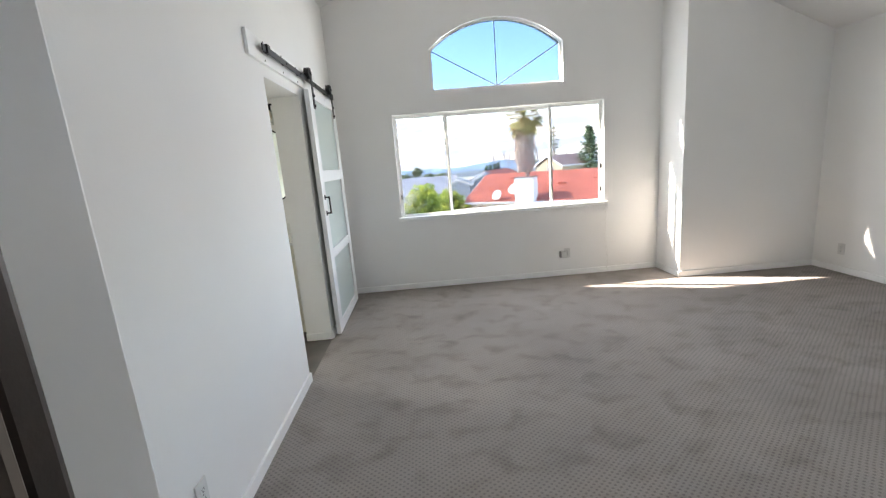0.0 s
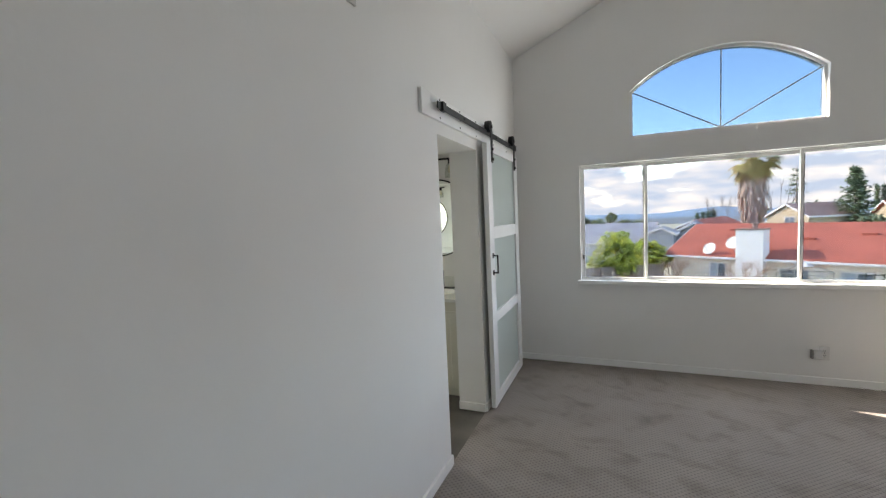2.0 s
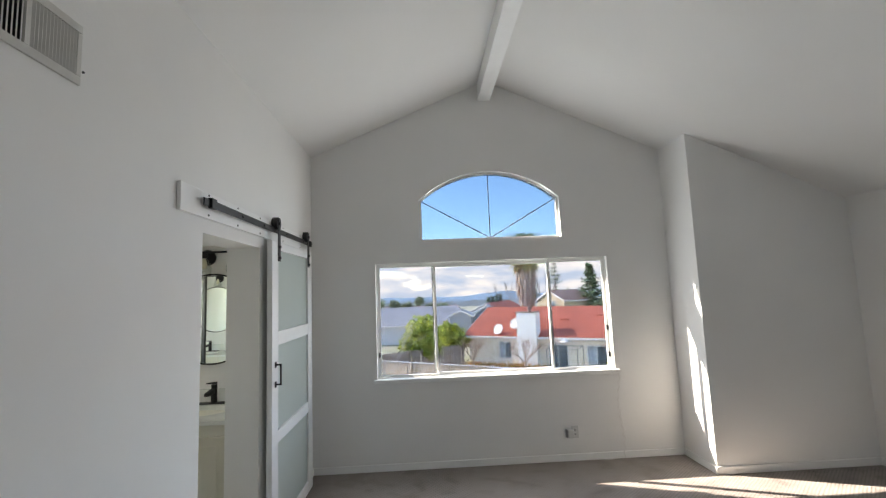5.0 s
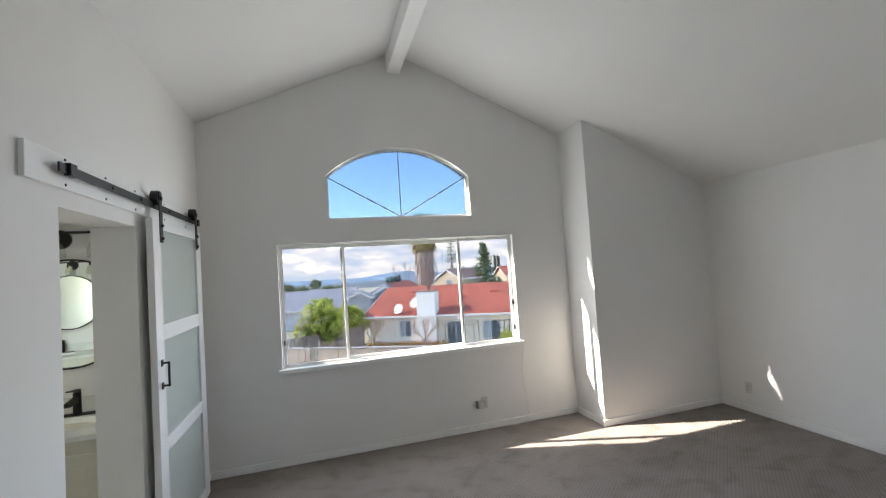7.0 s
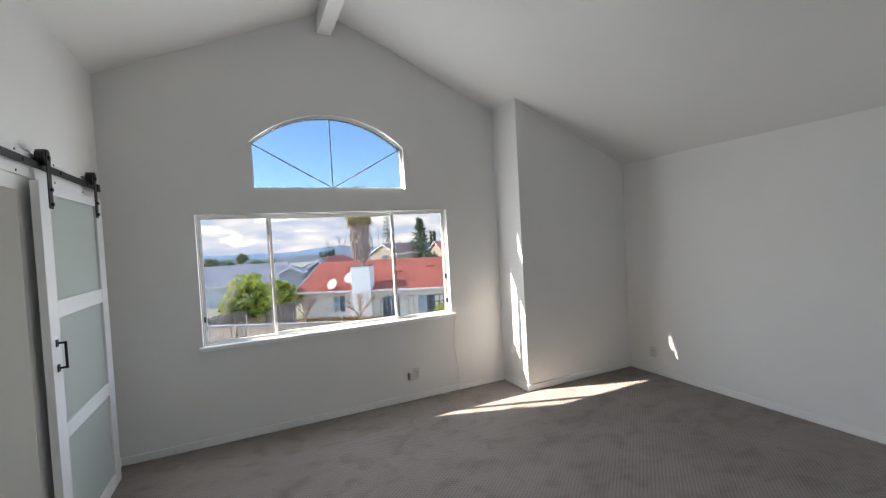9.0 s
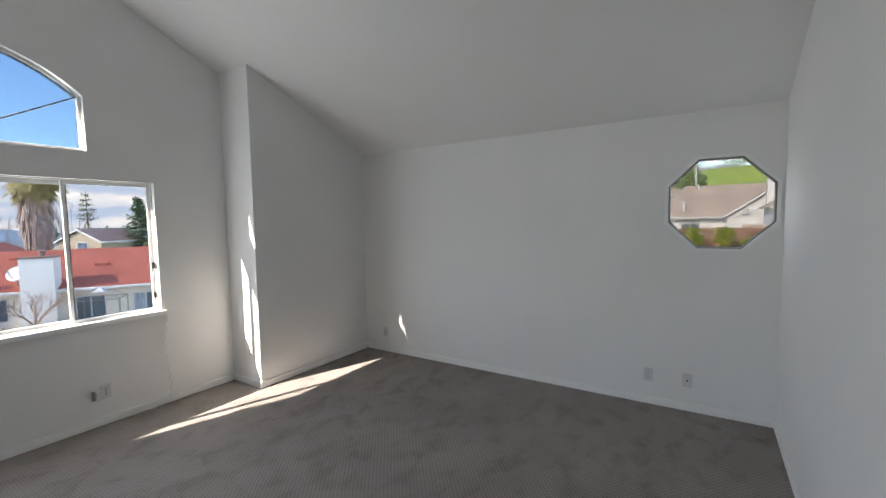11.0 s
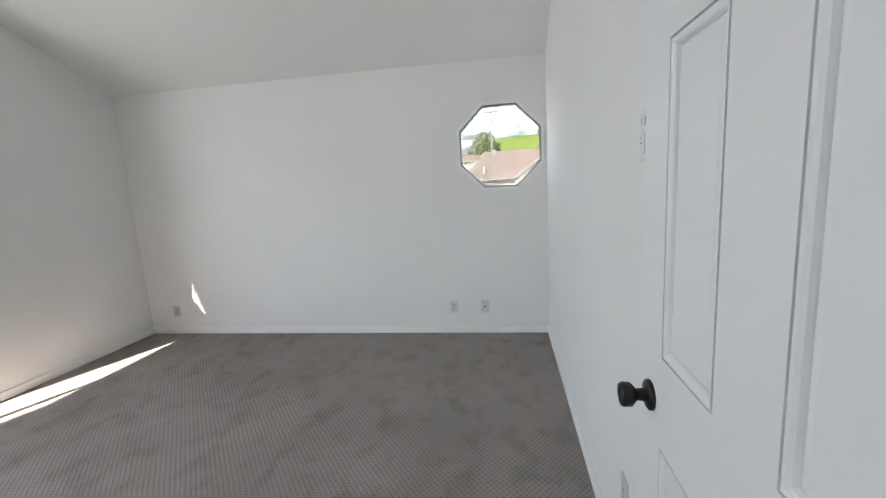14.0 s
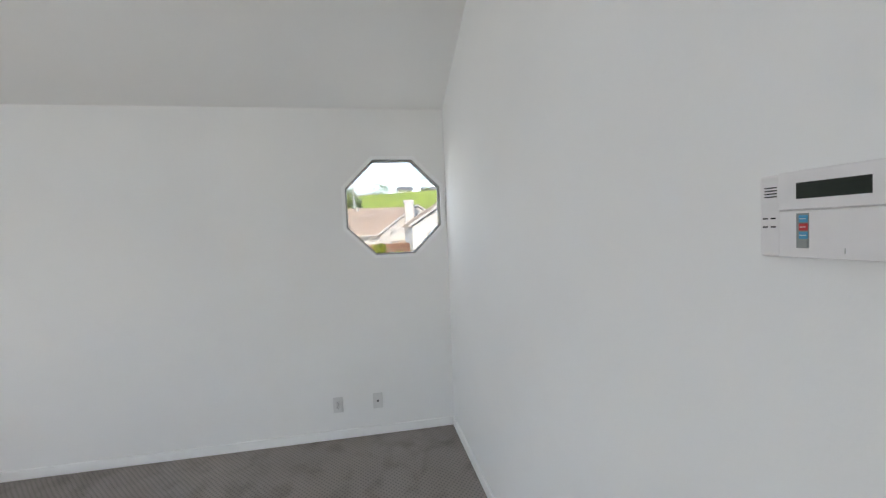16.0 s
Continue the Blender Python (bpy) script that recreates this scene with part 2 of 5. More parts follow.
prism(bm, [(-0.22, -0.2), (EX0, -0.2), (EX0, EZ), (EX1, EZ), (EX1, -0.2), (RIGHT + 0.17, -0.2), (RIGHT + 0.17, roof_z(RIGHT + 0.17)), (RIDGE_X, RIDGE_Z + 0.05), (-0.22, roof_z(-0.22))], "y", NEAR - 0.12, NEAR)
structure("wall_south", bm, WALL, "white painted wall with the entry doorway")
bm = bmesh.new()
for s in (-1, 1):
    xe = -0.5 if s < 0 else RIGHT + 0.5
    prism(bm, [(RIDGE_X, RIDGE_Z), (xe, roof_z(xe)), (xe, roof_z(xe) + 0.2), (RIDGE_X, RIDGE_Z + 0.2)], "y", NEAR - 0.13, BACK + 0.172)
structure("ceiling", bm, CEIL, "white vaulted ceiling of two slopes", "ceiling")
bm = bmesh.new()
for s in (-1, 1):
    xe = -0.5 if s < 0 else RIGHT + 0.5
    prism(bm, [(RIDGE_X, RIDGE_Z + 0.02), (xe, roof_z(xe) + 0.02), (xe, roof_z(xe) + 0.2), (RIDGE_X, RIDGE_Z + 0.2)], "y", BACK + 0.173, BACK + 0.173 + OVERHANG)
structure("roof_overhang", bm, TRIM, "white painted soffit of the gable overhang", "roof")
structure("ridge_beam", boxes((1.757, 1.887, NEAR, BACK, 3.70, 3.95)), TRIM, "white boxed ridge beam under the vaulted ceiling", "beam")

# hall behind the entry
bm = boxes((0.1, 0.2, -2.0, 0.06, -0.2, 2.5), (2.3, 2.4, -2.0, 0.06, -0.2, 2.5), (0.1, 2.4, -2.1, -2.0, -0.2, 2.5))
structure("wall_hall", bm, WALL, "plain painted hallway walls")
structure("ceiling_hall", boxes((0.1, 2.4, -2.1, 0.06, 2.45, 2.55)), CEIL, "plain hallway ceiling", "ceiling")
structure("floor_hall", boxes((0.1, 2.4, -2.1, -0.12, -0.2, -0.002)), CARPET, "grey-brown hallway carpet", "floor")

# bathroom shell
BATH_X, BATH_S = -3.3, 0.60
# the opening in the north wall is added, out of view, to let light in
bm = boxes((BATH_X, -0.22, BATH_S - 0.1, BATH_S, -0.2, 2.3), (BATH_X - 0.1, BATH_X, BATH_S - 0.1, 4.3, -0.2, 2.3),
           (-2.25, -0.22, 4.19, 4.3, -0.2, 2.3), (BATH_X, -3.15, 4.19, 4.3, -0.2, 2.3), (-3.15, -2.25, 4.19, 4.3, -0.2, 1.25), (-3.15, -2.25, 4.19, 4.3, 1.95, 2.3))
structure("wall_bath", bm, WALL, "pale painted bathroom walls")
structure("ceiling_bath", boxes((BATH_X - 0.1, -0.22, BATH_S - 0.1, 4.3, 2.16, 2.3)), CEIL, "low white bathroom ceiling", "ceiling")
# unseen slab added to keep direct sun out of the bathroom opening
structure("bath_sun_block", boxes((BATH_X - 0.1, -0.25, 4.305, 5.3, 2.25, 2.35)), TRIM, "added unseen slab blocking the sun outside the bathroom", "roof")
# added fill lamp in that unseen opening, brightens the bathroom
area = bpy.data.lights.new("bath_fill", 'AREA')
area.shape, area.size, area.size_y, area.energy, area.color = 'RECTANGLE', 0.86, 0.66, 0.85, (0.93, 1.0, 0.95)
lamp = new("bath_fill", area)
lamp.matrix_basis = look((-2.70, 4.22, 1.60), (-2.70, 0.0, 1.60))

# baseboards
BH, BT = 0.066, 0.017
for dims in ((0.0, BT, NEAR, DY0), (0.0, BT, DY1, BACK), (BT, STEP_X - BT, BACK - BT, BACK), (STEP_X - BT, STEP_X, STEP_Y - BT, BACK - BT),
             (STEP_X, RIGHT - BT, STEP_Y - BT, STEP_Y), (RIGHT - BT, RIGHT, NEAR + BT, STEP_Y), (EX1 + 0.06, RIGHT, NEAR, NEAR + BT), (0.0, EX0 - 0.06, NEAR, NEAR + BT),
             (-0.22, 0.0, DY1 - BT, DY1 - 0.0005)):
    structure("baseboard", boxes((*dims, 0.0, BH), bevel=0.004), TRIM, "white painted wooden baseboard", "baseboard")


# ---- windows ----
def frame_bars(bm, x0, x1, z0, z1, y0, y1, w):
    for d in ((x0, x1, y0, y1, z0, z0 + w), (x0, x1, y0, y1, z1 - w, z1), (x0, x0 + w, y0, y1, z0 + w, z1 - w), (x1 - w, x1, y0, y1, z0 + w, z1 - w)):
        box(bm, *d, bevel=0.003)


win = thing("window_1", (1.83, BACK + 0.1, WZ0), "wide white vinyl window of three sliding panes", "window", kind="structure")
YF = BACK + 0.045
bm = bmesh.new()
frame_bars(bm, WX0, WX1, WZ0, WZ1, YF, YF + 0.07, 0.012)
part("window_frame", bm, VINYL, win)
M1, M2 = 1.2235, 2.420
for i, (a, b, y) in enumerate(((WX0 + 0.012, M1 + 0.02, 0.012), (M1 - 0.02, M2 + 0.02, 0.036), (M2 - 0.02, WX1 - 0.012, 0.012))):
    bm = bmesh.new()
    w = 0.026 if i != 1 else 0.034
    frame_bars(bm, a, b, WZ0 + 0.004, WZ1 - 0.012, YF + y, YF + y + 0.022, w)
    sash = part("sash", bm, VINYL, win)
    pane = part("pane", boxes((a + w, b - w, YF + y + 0.009, YF + y + 0.013, WZ0 + 0.004 + w, WZ1 - 0.012 - w)), PANE, sash)
    pane.visible_shadow = False
part("window_sill", boxes((WX0 - 0.03, WX1 + 0.04, BACK - 0.035, YF, WZ0 - 0.035, WZ0 + 0.004), bevel=0.006), TRIM, win)

win = thing("window_2", (CX, BACK + 0.1, AZ0), "arched fixed window with thin fan spokes", "window", kind="structure")
bm = bmesh.new()
outer = arch(AX0, AX1, AZS, AZT)
inner = arch(AX0 + 0.022, AX1 - 0.022, AZS - 0.005, AZT - 0.022)
for i in range(20):
    prism(bm, [outer[i], outer[i + 1], inner[i + 1], inner[i]], "y", YF, YF + 0.05)
prism(bm, [(AX0, AZ0), outer[0], inner[0], (AX0 + 0.022, AZ0 + 0.018)], "y", YF, YF + 0.05)
prism(bm, [(AX1, AZ0), outer[-1], inner[-1], (AX1 - 0.022, AZ0 + 0.018)], "y", YF, YF + 0.05)
prism(bm, [(AX0, AZ0), (AX1, AZ0), (AX1 - 0.022, AZ0 + 0.018), (AX0 + 0.022, AZ0 + 0.018)], "y", YF, YF + 0.05)
part("window_frame", bm, VINYL, win)
bm = bmesh.new()
prism(bm, [(AX0 + 0.02, AZ0 + 0.015), (AX1 - 0.02, AZ0 + 0.015)] + inner[::-1], "y", YF + 0.02, YF + 0.024)
pane = part("pane", bm, PANE_ARCH, win)
pane.visible_shadow = False
for p in (inner[0], inner[10], inner[-1]):
    bm = bmesh.new()
    tube(bm, (CX, YF + 0.016, AZ0 + 0.015), (p[0], YF + 0.016, p[1]), 0.0055, n=6)
    part("spoke", bm, ALU, win, "thin grey metal spoke")

win = thing("window_3", (RIGHT, OY, OZ), "octagonal window with grey metal frame and white trim", "window", kind="structure")


def octagon(h):
    c = h * OC / OH
    return [(OY + a, OZ + b) for a, b in ((-c, -h), (-h, -c), (-h, c), (-c, h), (c, h), (h, c), (h, -c), (c, -h))]


def octo_ring(h0, h1, xa, xb):
    bm = bmesh.new()
    a, b = octagon(h0), octagon(h1)
    for i in range(8):
        j = (i + 1) % 8
        prism(bm, [a[i], a[j], b[j], b[i]], "x", xa, xb)
    return bm


part("window_trim", octo_ring(OH + 0.018, OH - 0.006, RIGHT - 0.012, RIGHT + 0.05), TRIM, win)
part("window_frame", octo_ring(OH - 0.004, OH - 0.017, RIGHT + 0.012, RIGHT + 0.075), ALU, win, "grey metal frame")
bm = bmesh.new()
prism(bm, octagon(OH - 0.0165), "x", RIGHT + 0.05, RIGHT + 0.054)
pane = part("pane", bm, PANE_CLEAR, win)
pane.visible_shadow = False


# daylight standing in the window openings
def window_light(name, size_x, size_y, watts, eye, aim, colour):
    li = bpy.data.lights.new(name, 'AREA')
    li.shape, li.size, li.size_y, li.energy, li.color = 'RECTANGLE', size_x, size_y, watts, colour
    new(name, li).matrix_basis = look(eye, aim)


SKYLIGHT = (0.78, 0.89, 1.0)
for k in range(5):
    lx = WX0 + (k + 0.5) * (WX1 - WX0) / 5
    window_light("window_daylight", 0.44, WZ1 - WZ0 - 0.10, 0.16, (lx, YF + 0.045, (WZ0 + WZ1) / 2), (lx + 0.18, YF - 0.955, (WZ0 + WZ1) / 2), SKYLIGHT)
window_light("arch_daylight", AX1 - AX0 - 0.16, AZT - AZ0 - 0.2, 0.23, (CX, YF - 0.008, AZ0 + 0.28), (CX, 0, AZ0 + 0.28), SKYLIGHT)
window_light("octagon_daylight", OH * 1.4, OH * 1.4, 0.03, (RIGHT + 0.008, OY, OZ), (0, OY, OZ), SKYLIGHT)

# ---- room: barn door and its track ----
FROST = bpy.data.materials.new("frosted_glass")
FROST.use_nodes = True
fb = FROST.node_tree.nodes["Principled BSDF"]
fb.inputs["Base Color"].default_value = (0.62, 0.70, 0.68, 1)
fb.inputs["Roughness"].default_value = 0.38
fb.inputs["Transmission Weight"].default_value = 0.25
fb.inputs["IOR"].default_value = 1.2
MIRROR = bpy.data.materials.new("mirror")
MIRROR.use_nodes = True
mb = MIRROR.node_tree.nodes["Principled BSDF"]
mb.inputs["Base Color"].default_value = (0.86, 0.92, 0.88, 1)
mb.inputs["Metallic"].default_value, mb.inputs["Roughness"].default_value = 1.0, 0.01

TRACK_Z = 2.197
track = thing("barn_door_track", (0.0, 3.5, TRACK_Z), "black steel sliding rail bolted to a white header board", "door track")
part("header_board", boxes((0.0, 0.02, 2.51, 4.60, 2.125, 2.262), bevel=0.003), TRIM, track, "white painted header board")
rail = part("rail", boxes((0.043, 0.050, 2.66, 4.60, TRACK_Z - 0.02, TRACK_Z + 0.02), bevel=0.0015), BLACK, track)
for y in (2.76, 3.10, 3.44, 3.90, 4.35):
    bm = bmesh.new()
    tube(bm, (0.02, y, TRACK_Z), (0.043, y, TRACK_Z), 0.011)
    tube(bm, (0.050, y, TRACK_Z), (0.056, y, TRACK_Z), 0.009, n=6)
    part("bolt", bm, BLACK, rail)
    for z in (2.247, 2.142):
        bm = bmesh.new()
        tube(bm, (0.019, y, z), (0.0225, y, z), 0.006, n=8)
        part("screw", bm, BLACK, track)
for y in (2.74, 4.57):
    part("end_stop", boxes((0.036, 0.062, y - 0.026, y + 0.026, TRACK_Z - 0.026, TRACK_Z + 0.028), bevel=0.004), BLACK, track)

DX0, DX1, BY0, BY1, BZ0, BZ1 = 0.036, 0.074, 3.525, 4.53, 0.018, 2.105
door = thing("barn_door", (0.055, 4.03, BZ0), "white sliding barn door with three frosted glass panels, rolled open", "door")
for a, b in ((BY0, 3.648), (4.408, BY1)):
    part("stile", boxes((DX0, DX1, a, b, BZ0, BZ1), bevel=0.003), DOORW, door)
for a, b in ((BZ0, 0.108), (0.690, 0.775), (1.362, 1.460), (2.045, BZ1)):
    part("rail", boxes((DX0 + 0.001, DX1 - 0.001, 3.649, 4.407, a, b), bevel=0.003), DOORW, door)
for a, b in ((0.109, 0.689), (0.776, 1.361), (1.461, 2.044)):
    part("glass_panel", boxes((0.050, 0.058, 3.649, 4.407, a, b)), FROST, door, "pale green frosted glass panel")
bm = bmesh.new()
for z in (1.10, 1.235):
    box(bm, DX1, DX1 + 0.006, 3.573, 3.601, z - 0.02, z + 0.02, bevel=0.002)
    tube(bm, (DX1 + 0.004, 3.587, z), (DX1 + 0.040, 3.587, z), 0.006)
tube(bm, (DX1 + 0.038, 3.587, 1.094), (DX1 + 0.038, 3.587, 1.241), 0.0065)
part("handle", bm, BLACK, door, "black bar pull handle")
for y in (3.655, 4.42):
    bm = boxes((DX1, DX1 + 0.005, y - 0.025, y + 0.025, 1.965, 2.262), bevel=0.0015)
    tube(bm, (DX1, y, 2.262), (DX1 + 0.005, y, 2.262), 0.025, n=20)
    hanger = part("hanger", bm, BLACK, door, "black steel roller strap")
    bm = bmesh.new()
    tube(bm, (0.034, y, 2.245), (0.0735, y, 2.245), 0.046, n=28)
    tube(bm, (0.079, y, 2.243), (0.086, y, 2.243), 0.013, n=10)
    part("wheel", bm, BLACK, hanger)
    for z in (1.99, 2.07):
        bm = bmesh.new()
        tube(bm, (DX1 + 0.004, y, z), (DX1 + 0.016, y, z), 0.010, n=8)
        part("bolt", bm, BLACK, hanger)

# ---- room: entry door, frame ----
HX, LX, DOY = 1.535, 2.339, 0.212
door = thing("entry_door", (1.94, DOY, 0.012), "white six-panel door swung open against the wall", "door")
Z0, Z1, T = 0.012, 2.03, 0.035
cols = ((1.660, 1.853), (2.008, 2.212))
rows_ = ((0.215, 0.872), (1.066, 1.666), (1.782, 1.935))
bm = bmesh.new()
xs = [HX, 1.660, 1.853, 2.008, 2.212, LX]
zs = [Z0, 0.215, 0.872, 1.066, 1.666, 1.782, 1.935, Z1]
for i in range(5):
    for j in range(7):
        if i in (1, 3) and j in (1, 3, 5):
            box(bm, xs[i], xs[i + 1], DOY, DOY + T - 0.018, zs[j], zs[j + 1])
        else:
            box(bm, xs[i], xs[i + 1], DOY, DOY + T, zs[j], zs[j + 1])
part("slab", bm, DOORW, door)
for x0, x1 in cols:
    for z0, z1 in rows_:
        bm = bmesh.new()
        def ring(d0, y0, d1, y1):
            a = [bm.verts.new(p) for p in ((x0 + d0, y0, z0 + d0), (x1 - d0, y0, z0 + d0), (x1 - d0, y0, z1 - d0), (x0 + d0, y0, z1 - d0))]
            b = [bm.verts.new(p) for p in ((x0 + d1, y1, z0 + d1), (x1 - d1, y1, z0 + d1), (x1 - d1, y1, z1 - d1), (x0 + d1, y1, z1 - d1))]
            for k in range(4):
                bm.faces.new((a[k], b[k], b[(k + 1) % 4], a[(k + 1) % 4]))
            return b
        F = DOY + T
        prof = ((0.0, F + 0.0005), (0.0008, F - 0.010), (0.0042, F - 0.010), (0.005, F + 0.0005), (0.011, F - 0.0005), (0.016, F - 0.004), (0.019, F - 0.009), (0.0196, F - 0.013), (0.0225, F - 0.013), (0.0245, F - 0.008), (0.036, F - 0.006))
        for d in [(*p, *q) for p, q in zip(prof, prof[1:])]:
            last = ring(*d)
        bm.faces.new(last[::-1])
        bmesh.ops.recalc_face_normals(bm, faces=bm.faces[:])
        part("door_panel", bm, DOORW, door)


def lathe(bm, at, axis, profile, n=24):
    """Turn a profile of (distance along the axis, radius) about the axis."""
    q = Vector(axis).to_track_quat('Z', 'Y')
    rings = []
    for d, r in profile:
        rings.append([bm.verts.new(Vector(at) + q @ Vector((r * math.cos(6.28319 * k / n), r * math.sin(6.28319 * k / n), d))) for k in range(n)])
    for a, b in zip(rings, rings[1:]):
        for k in range(n):
            bm.faces.new((a[k], a[(k + 1) % n], b[(k + 1) % n], b[k]))
    bm.faces.new(rings[0][::-1])
    bm.faces.new(rings[-1])


KX, KZ = 2.270, 0.958
bm = bmesh.new()
lathe(bm, (KX, DOY + T, KZ), (0, 1, 0), ((0, 0.033), (0.006, 0.033), (0.010, 0.028), (0.012, 0.014), (0.030, 0.0125), (0.036, 0.020), (0.042, 0.026), (0.058, 0.0265), (0.063, 0.024), (0.064, 0.018)))
part("knob", bm, BLACK, door, "round matte black door knob", smooth=True)
part("latch_plate", boxes((LX - 0.0005, LX + 0.001, DOY + 0.006, DOY + T - 0.006, KZ - 0.03, KZ + 0.03)), BLACK, door)

frame_ob = thing("door_1", (1.17, NEAR, 0.0), "painted door frame of the entry with worn edges", "door frame", kind="structure")
part("jamb", boxes((EX0, EX0 + 0.012, NEAR - 0.0425, NEAR + 0.010, 0, EZ), bevel=0.003), TRIM, frame_ob)
part("jamb", boxes((EX1 - 0.012, EX1, NEAR - 0.125, NEAR + 0.002, 0, EZ), bevel=0.003), TRIM, frame_ob)
part("head", boxes((EX0 + 0.012, EX1 - 0.012, NEAR - 0.125, NEAR + 0.002, EZ - 0.012, EZ), bevel=0.003), TRIM, frame_ob)
part("stop", boxes((EX0, EX0 + 0.020, NEAR - 0.064, NEAR - 0.043, 0, EZ - 0.012), bevel=0.005), DARKWOOD, frame_ob, "dark brown door stop strip")
bm = bmesh.new()
tube(bm, (EX0 + 0.020, NEAR - 0.074, 0), (EX0 + 0.020, NEAR - 0.074, EZ - 0.012), 0.009)
part("bead", bm, BEAD, frame_ob, "pale worn bead along the frame")
part("casing", boxes((EX0 - 0.05, EX0 + 0.034, NEAR - 0.150, NEAR - 0.1205, 0, EZ + 0.05), (EX0, EX0 + 0.018, NEAR - 0.1205, NEAR - 0.0845, 0, EZ - 0.012), bevel=0.006), DARKWOOD, frame_ob, "dark brown hall-side casing")

# ---- room: wall fixtures ----
SLOT = material("dark_slot", (0.02, 0.02, 0.02), 0.6, vary=0.1)


def outlet(at, yaw, kind, label):
    """A wall plate; built facing +y at the origin, then turned."""
    ob = thing("outlet" if kind != "coax" else "cable_plate", (0, 0, 0), label, "outlet", group="wall plates")
    part("plate", boxes((-0.036, 0.036, 0, 0.007, -0.0585, 0.0585), bevel=0.003), PLASTIC, ob)
    if kind == "coax":
        bm = bmesh.new()
        tube(bm, (0, 0.006, 0), (0, 0.016, 0), 0.007)
        part("socket", bm, SLOT, ob, "dark threaded cable socket")
    else:
        for z in (-0.0195, 0.0195):
            face = part("receptacle", boxes((-0.017, 0.017, 0.007, 0.0095, z - 0.0145, z + 0.0145), bevel=0.002), PLASTIC, ob)
            for x in (-0.0065, 0.0065):
                part("slot", boxes((x - 0.0015, x + 0.0015, 0.0095, 0.010, z - 0.002, z + 0.008)), SLOT, face)
            part("slot", boxes((-0.003, 0.003, 0.0095, 0.010, z - 0.010, z - 0.005)), SLOT, face)
        bm = bmesh.new()
        tube(bm, (0, 0.006, 0), (0, 0.0075, 0), 0.004, n=8)
        part("screw", bm, ALU, ob)
    ob.matrix_basis = pose(*at, 0, 0, yaw)
    return ob


outlet((RIGHT, 1.054, 0.257), 90, "duplex", "white duplex outlet on the side wall")
outlet((RIGHT, 0.760, 0.257), 90, "coax", "white cable outlet plate on the side wall")
outlet((RIGHT, 4.018, 0.245), 90, "duplex", "white duplex outlet near the far corner")
outlet((2.72, NEAR, 0.352), 0, "duplex", "white duplex outlet beside the open door")
outlet((0.0, 1.355, 0.305), -90, "duplex", "white duplex outlet above the baseboard")
plug = outlet((2.565, BACK, 0.272), 180, "duplex", "white duplex outlet under the window")
ad = thing("plug_adapter", (2.50, BACK - 0.03, 0.265), "small grey and white adapter plugged in under the window", "adapter")
part("body", boxes((2.485, 2.545, BACK - 0.050, BACK - 0.0092, 0.225, 0.300), bevel=0.008), PLASTIC, ad)
part("back_shell", boxes((2.467, 2.4845, BACK - 0.045, BACK - 0.0092, 0.228, 0.303), bevel=0.005), ALU, ad, "grey side shell")

# phone cord hanging from the sill
CORDM = material("white_cord", (0.70, 0.69, 0.66), 0.6, vary=0.05)
cu = bpy.data.curves.new("cord", 'CURVE')
cu.dimensions, cu.bevel_depth, cu.bevel_resolution = '3D', 0.0022, 2
sp = cu.splines.new('POLY')
cps = []
for i in range(120):
    f = i / 119
    z = 0.82 - 0.80 * f
    cps.append((3.035 + 0.010 * math.sin(z * 75) + 0.015 * math.sin(z * 9), BACK - 0.012 - 0.006 * math.cos(z * 75) - 0.012 * f, z))
for i in range(1, 30):
    f = i / 29
    cps.append((3.035 - 0.26 * f + 0.01 * math.sin(9 * f), BACK - 0.03 - 0.05 * math.sin(3 * f), 0.02 + 0.06 * max(0, math.sin(6 * f)) * f))
sp.points.add(len(cps) - 1)
for p, c in zip(sp.points, cps):
    p.co = (*c, 1)
cu.materials.append(CORDM)
tagged(new("cord", cu), "thin white kinked cord hanging from the window sill", "cord")

# air return grille
VENTW = material("vent_enamel", (0.62, 0.61, 0.58), 0.45, vary=0.03, scale=20)
vent = thing("air_vent", (0.0, 1.73, 2.56), "white metal air return grille with vertical fins", "vent")
VY0, VY1, VZ0, VZ1 = 1.535, 1.942, 2.430, 2.641
bm = bmesh.new()
for d in ((VY0, VY1, VZ0, VZ0 + 0.03), (VY0, VY1, VZ1 - 0.03, VZ1), (VY0, VY0 + 0.026, VZ0 + 0.03, VZ1 - 0.03), (VY1 - 0.02, VY1, VZ0 + 0.03, VZ1 - 0.03)):
    box(bm, 0.0, 0.010, *d, bevel=0.003)
part("vent_frame", bm, VENTW, vent)
# no duct behind: its darkness is put into a flat black sheet
part("backing", boxes((0.0002, 0.001, VY0 + 0.02, VY1 - 0.018, VZ0 + 0.02, VZ1 - 0.02)), SLOT, vent, "flat black sheet in place of the duct's dark")
VM = 1.752
part("divider", boxes((0.0, 0.009, VM - 0.008, VM + 0.008, VZ0 + 0.03, VZ1 - 0.03)), VENTW, vent)
fins = []
n = 13
for half, (a, b) in enumerate(((VY0 + 0.028, VM - 0.009), (VM + 0.009, VY1 - 0.022))):
    for i in range(n):
        y = a + (b - a) * (i + 0.5) / n
        bm = bmesh.new()
        t0, dy = 0.0008, (-0.0055 if half == 0 else 0.0055)
        prism(bm, [(0.0012, y - dy), (0.0085, y + dy), (0.0085, y + dy + t0 * 2), (0.0012, y - dy + t0 * 2)], "z", VZ0 + 0.03, VZ1 - 0.03)
        part("fin", bm, VENTW, vent)
bm = bmesh.new()
tube(bm, (0.009, VY1 + 0.012, 2.485), (0.004, VY1 + 0.012, 2.485), 0.004, n=8)
part("screw", bm, SLOT, vent)

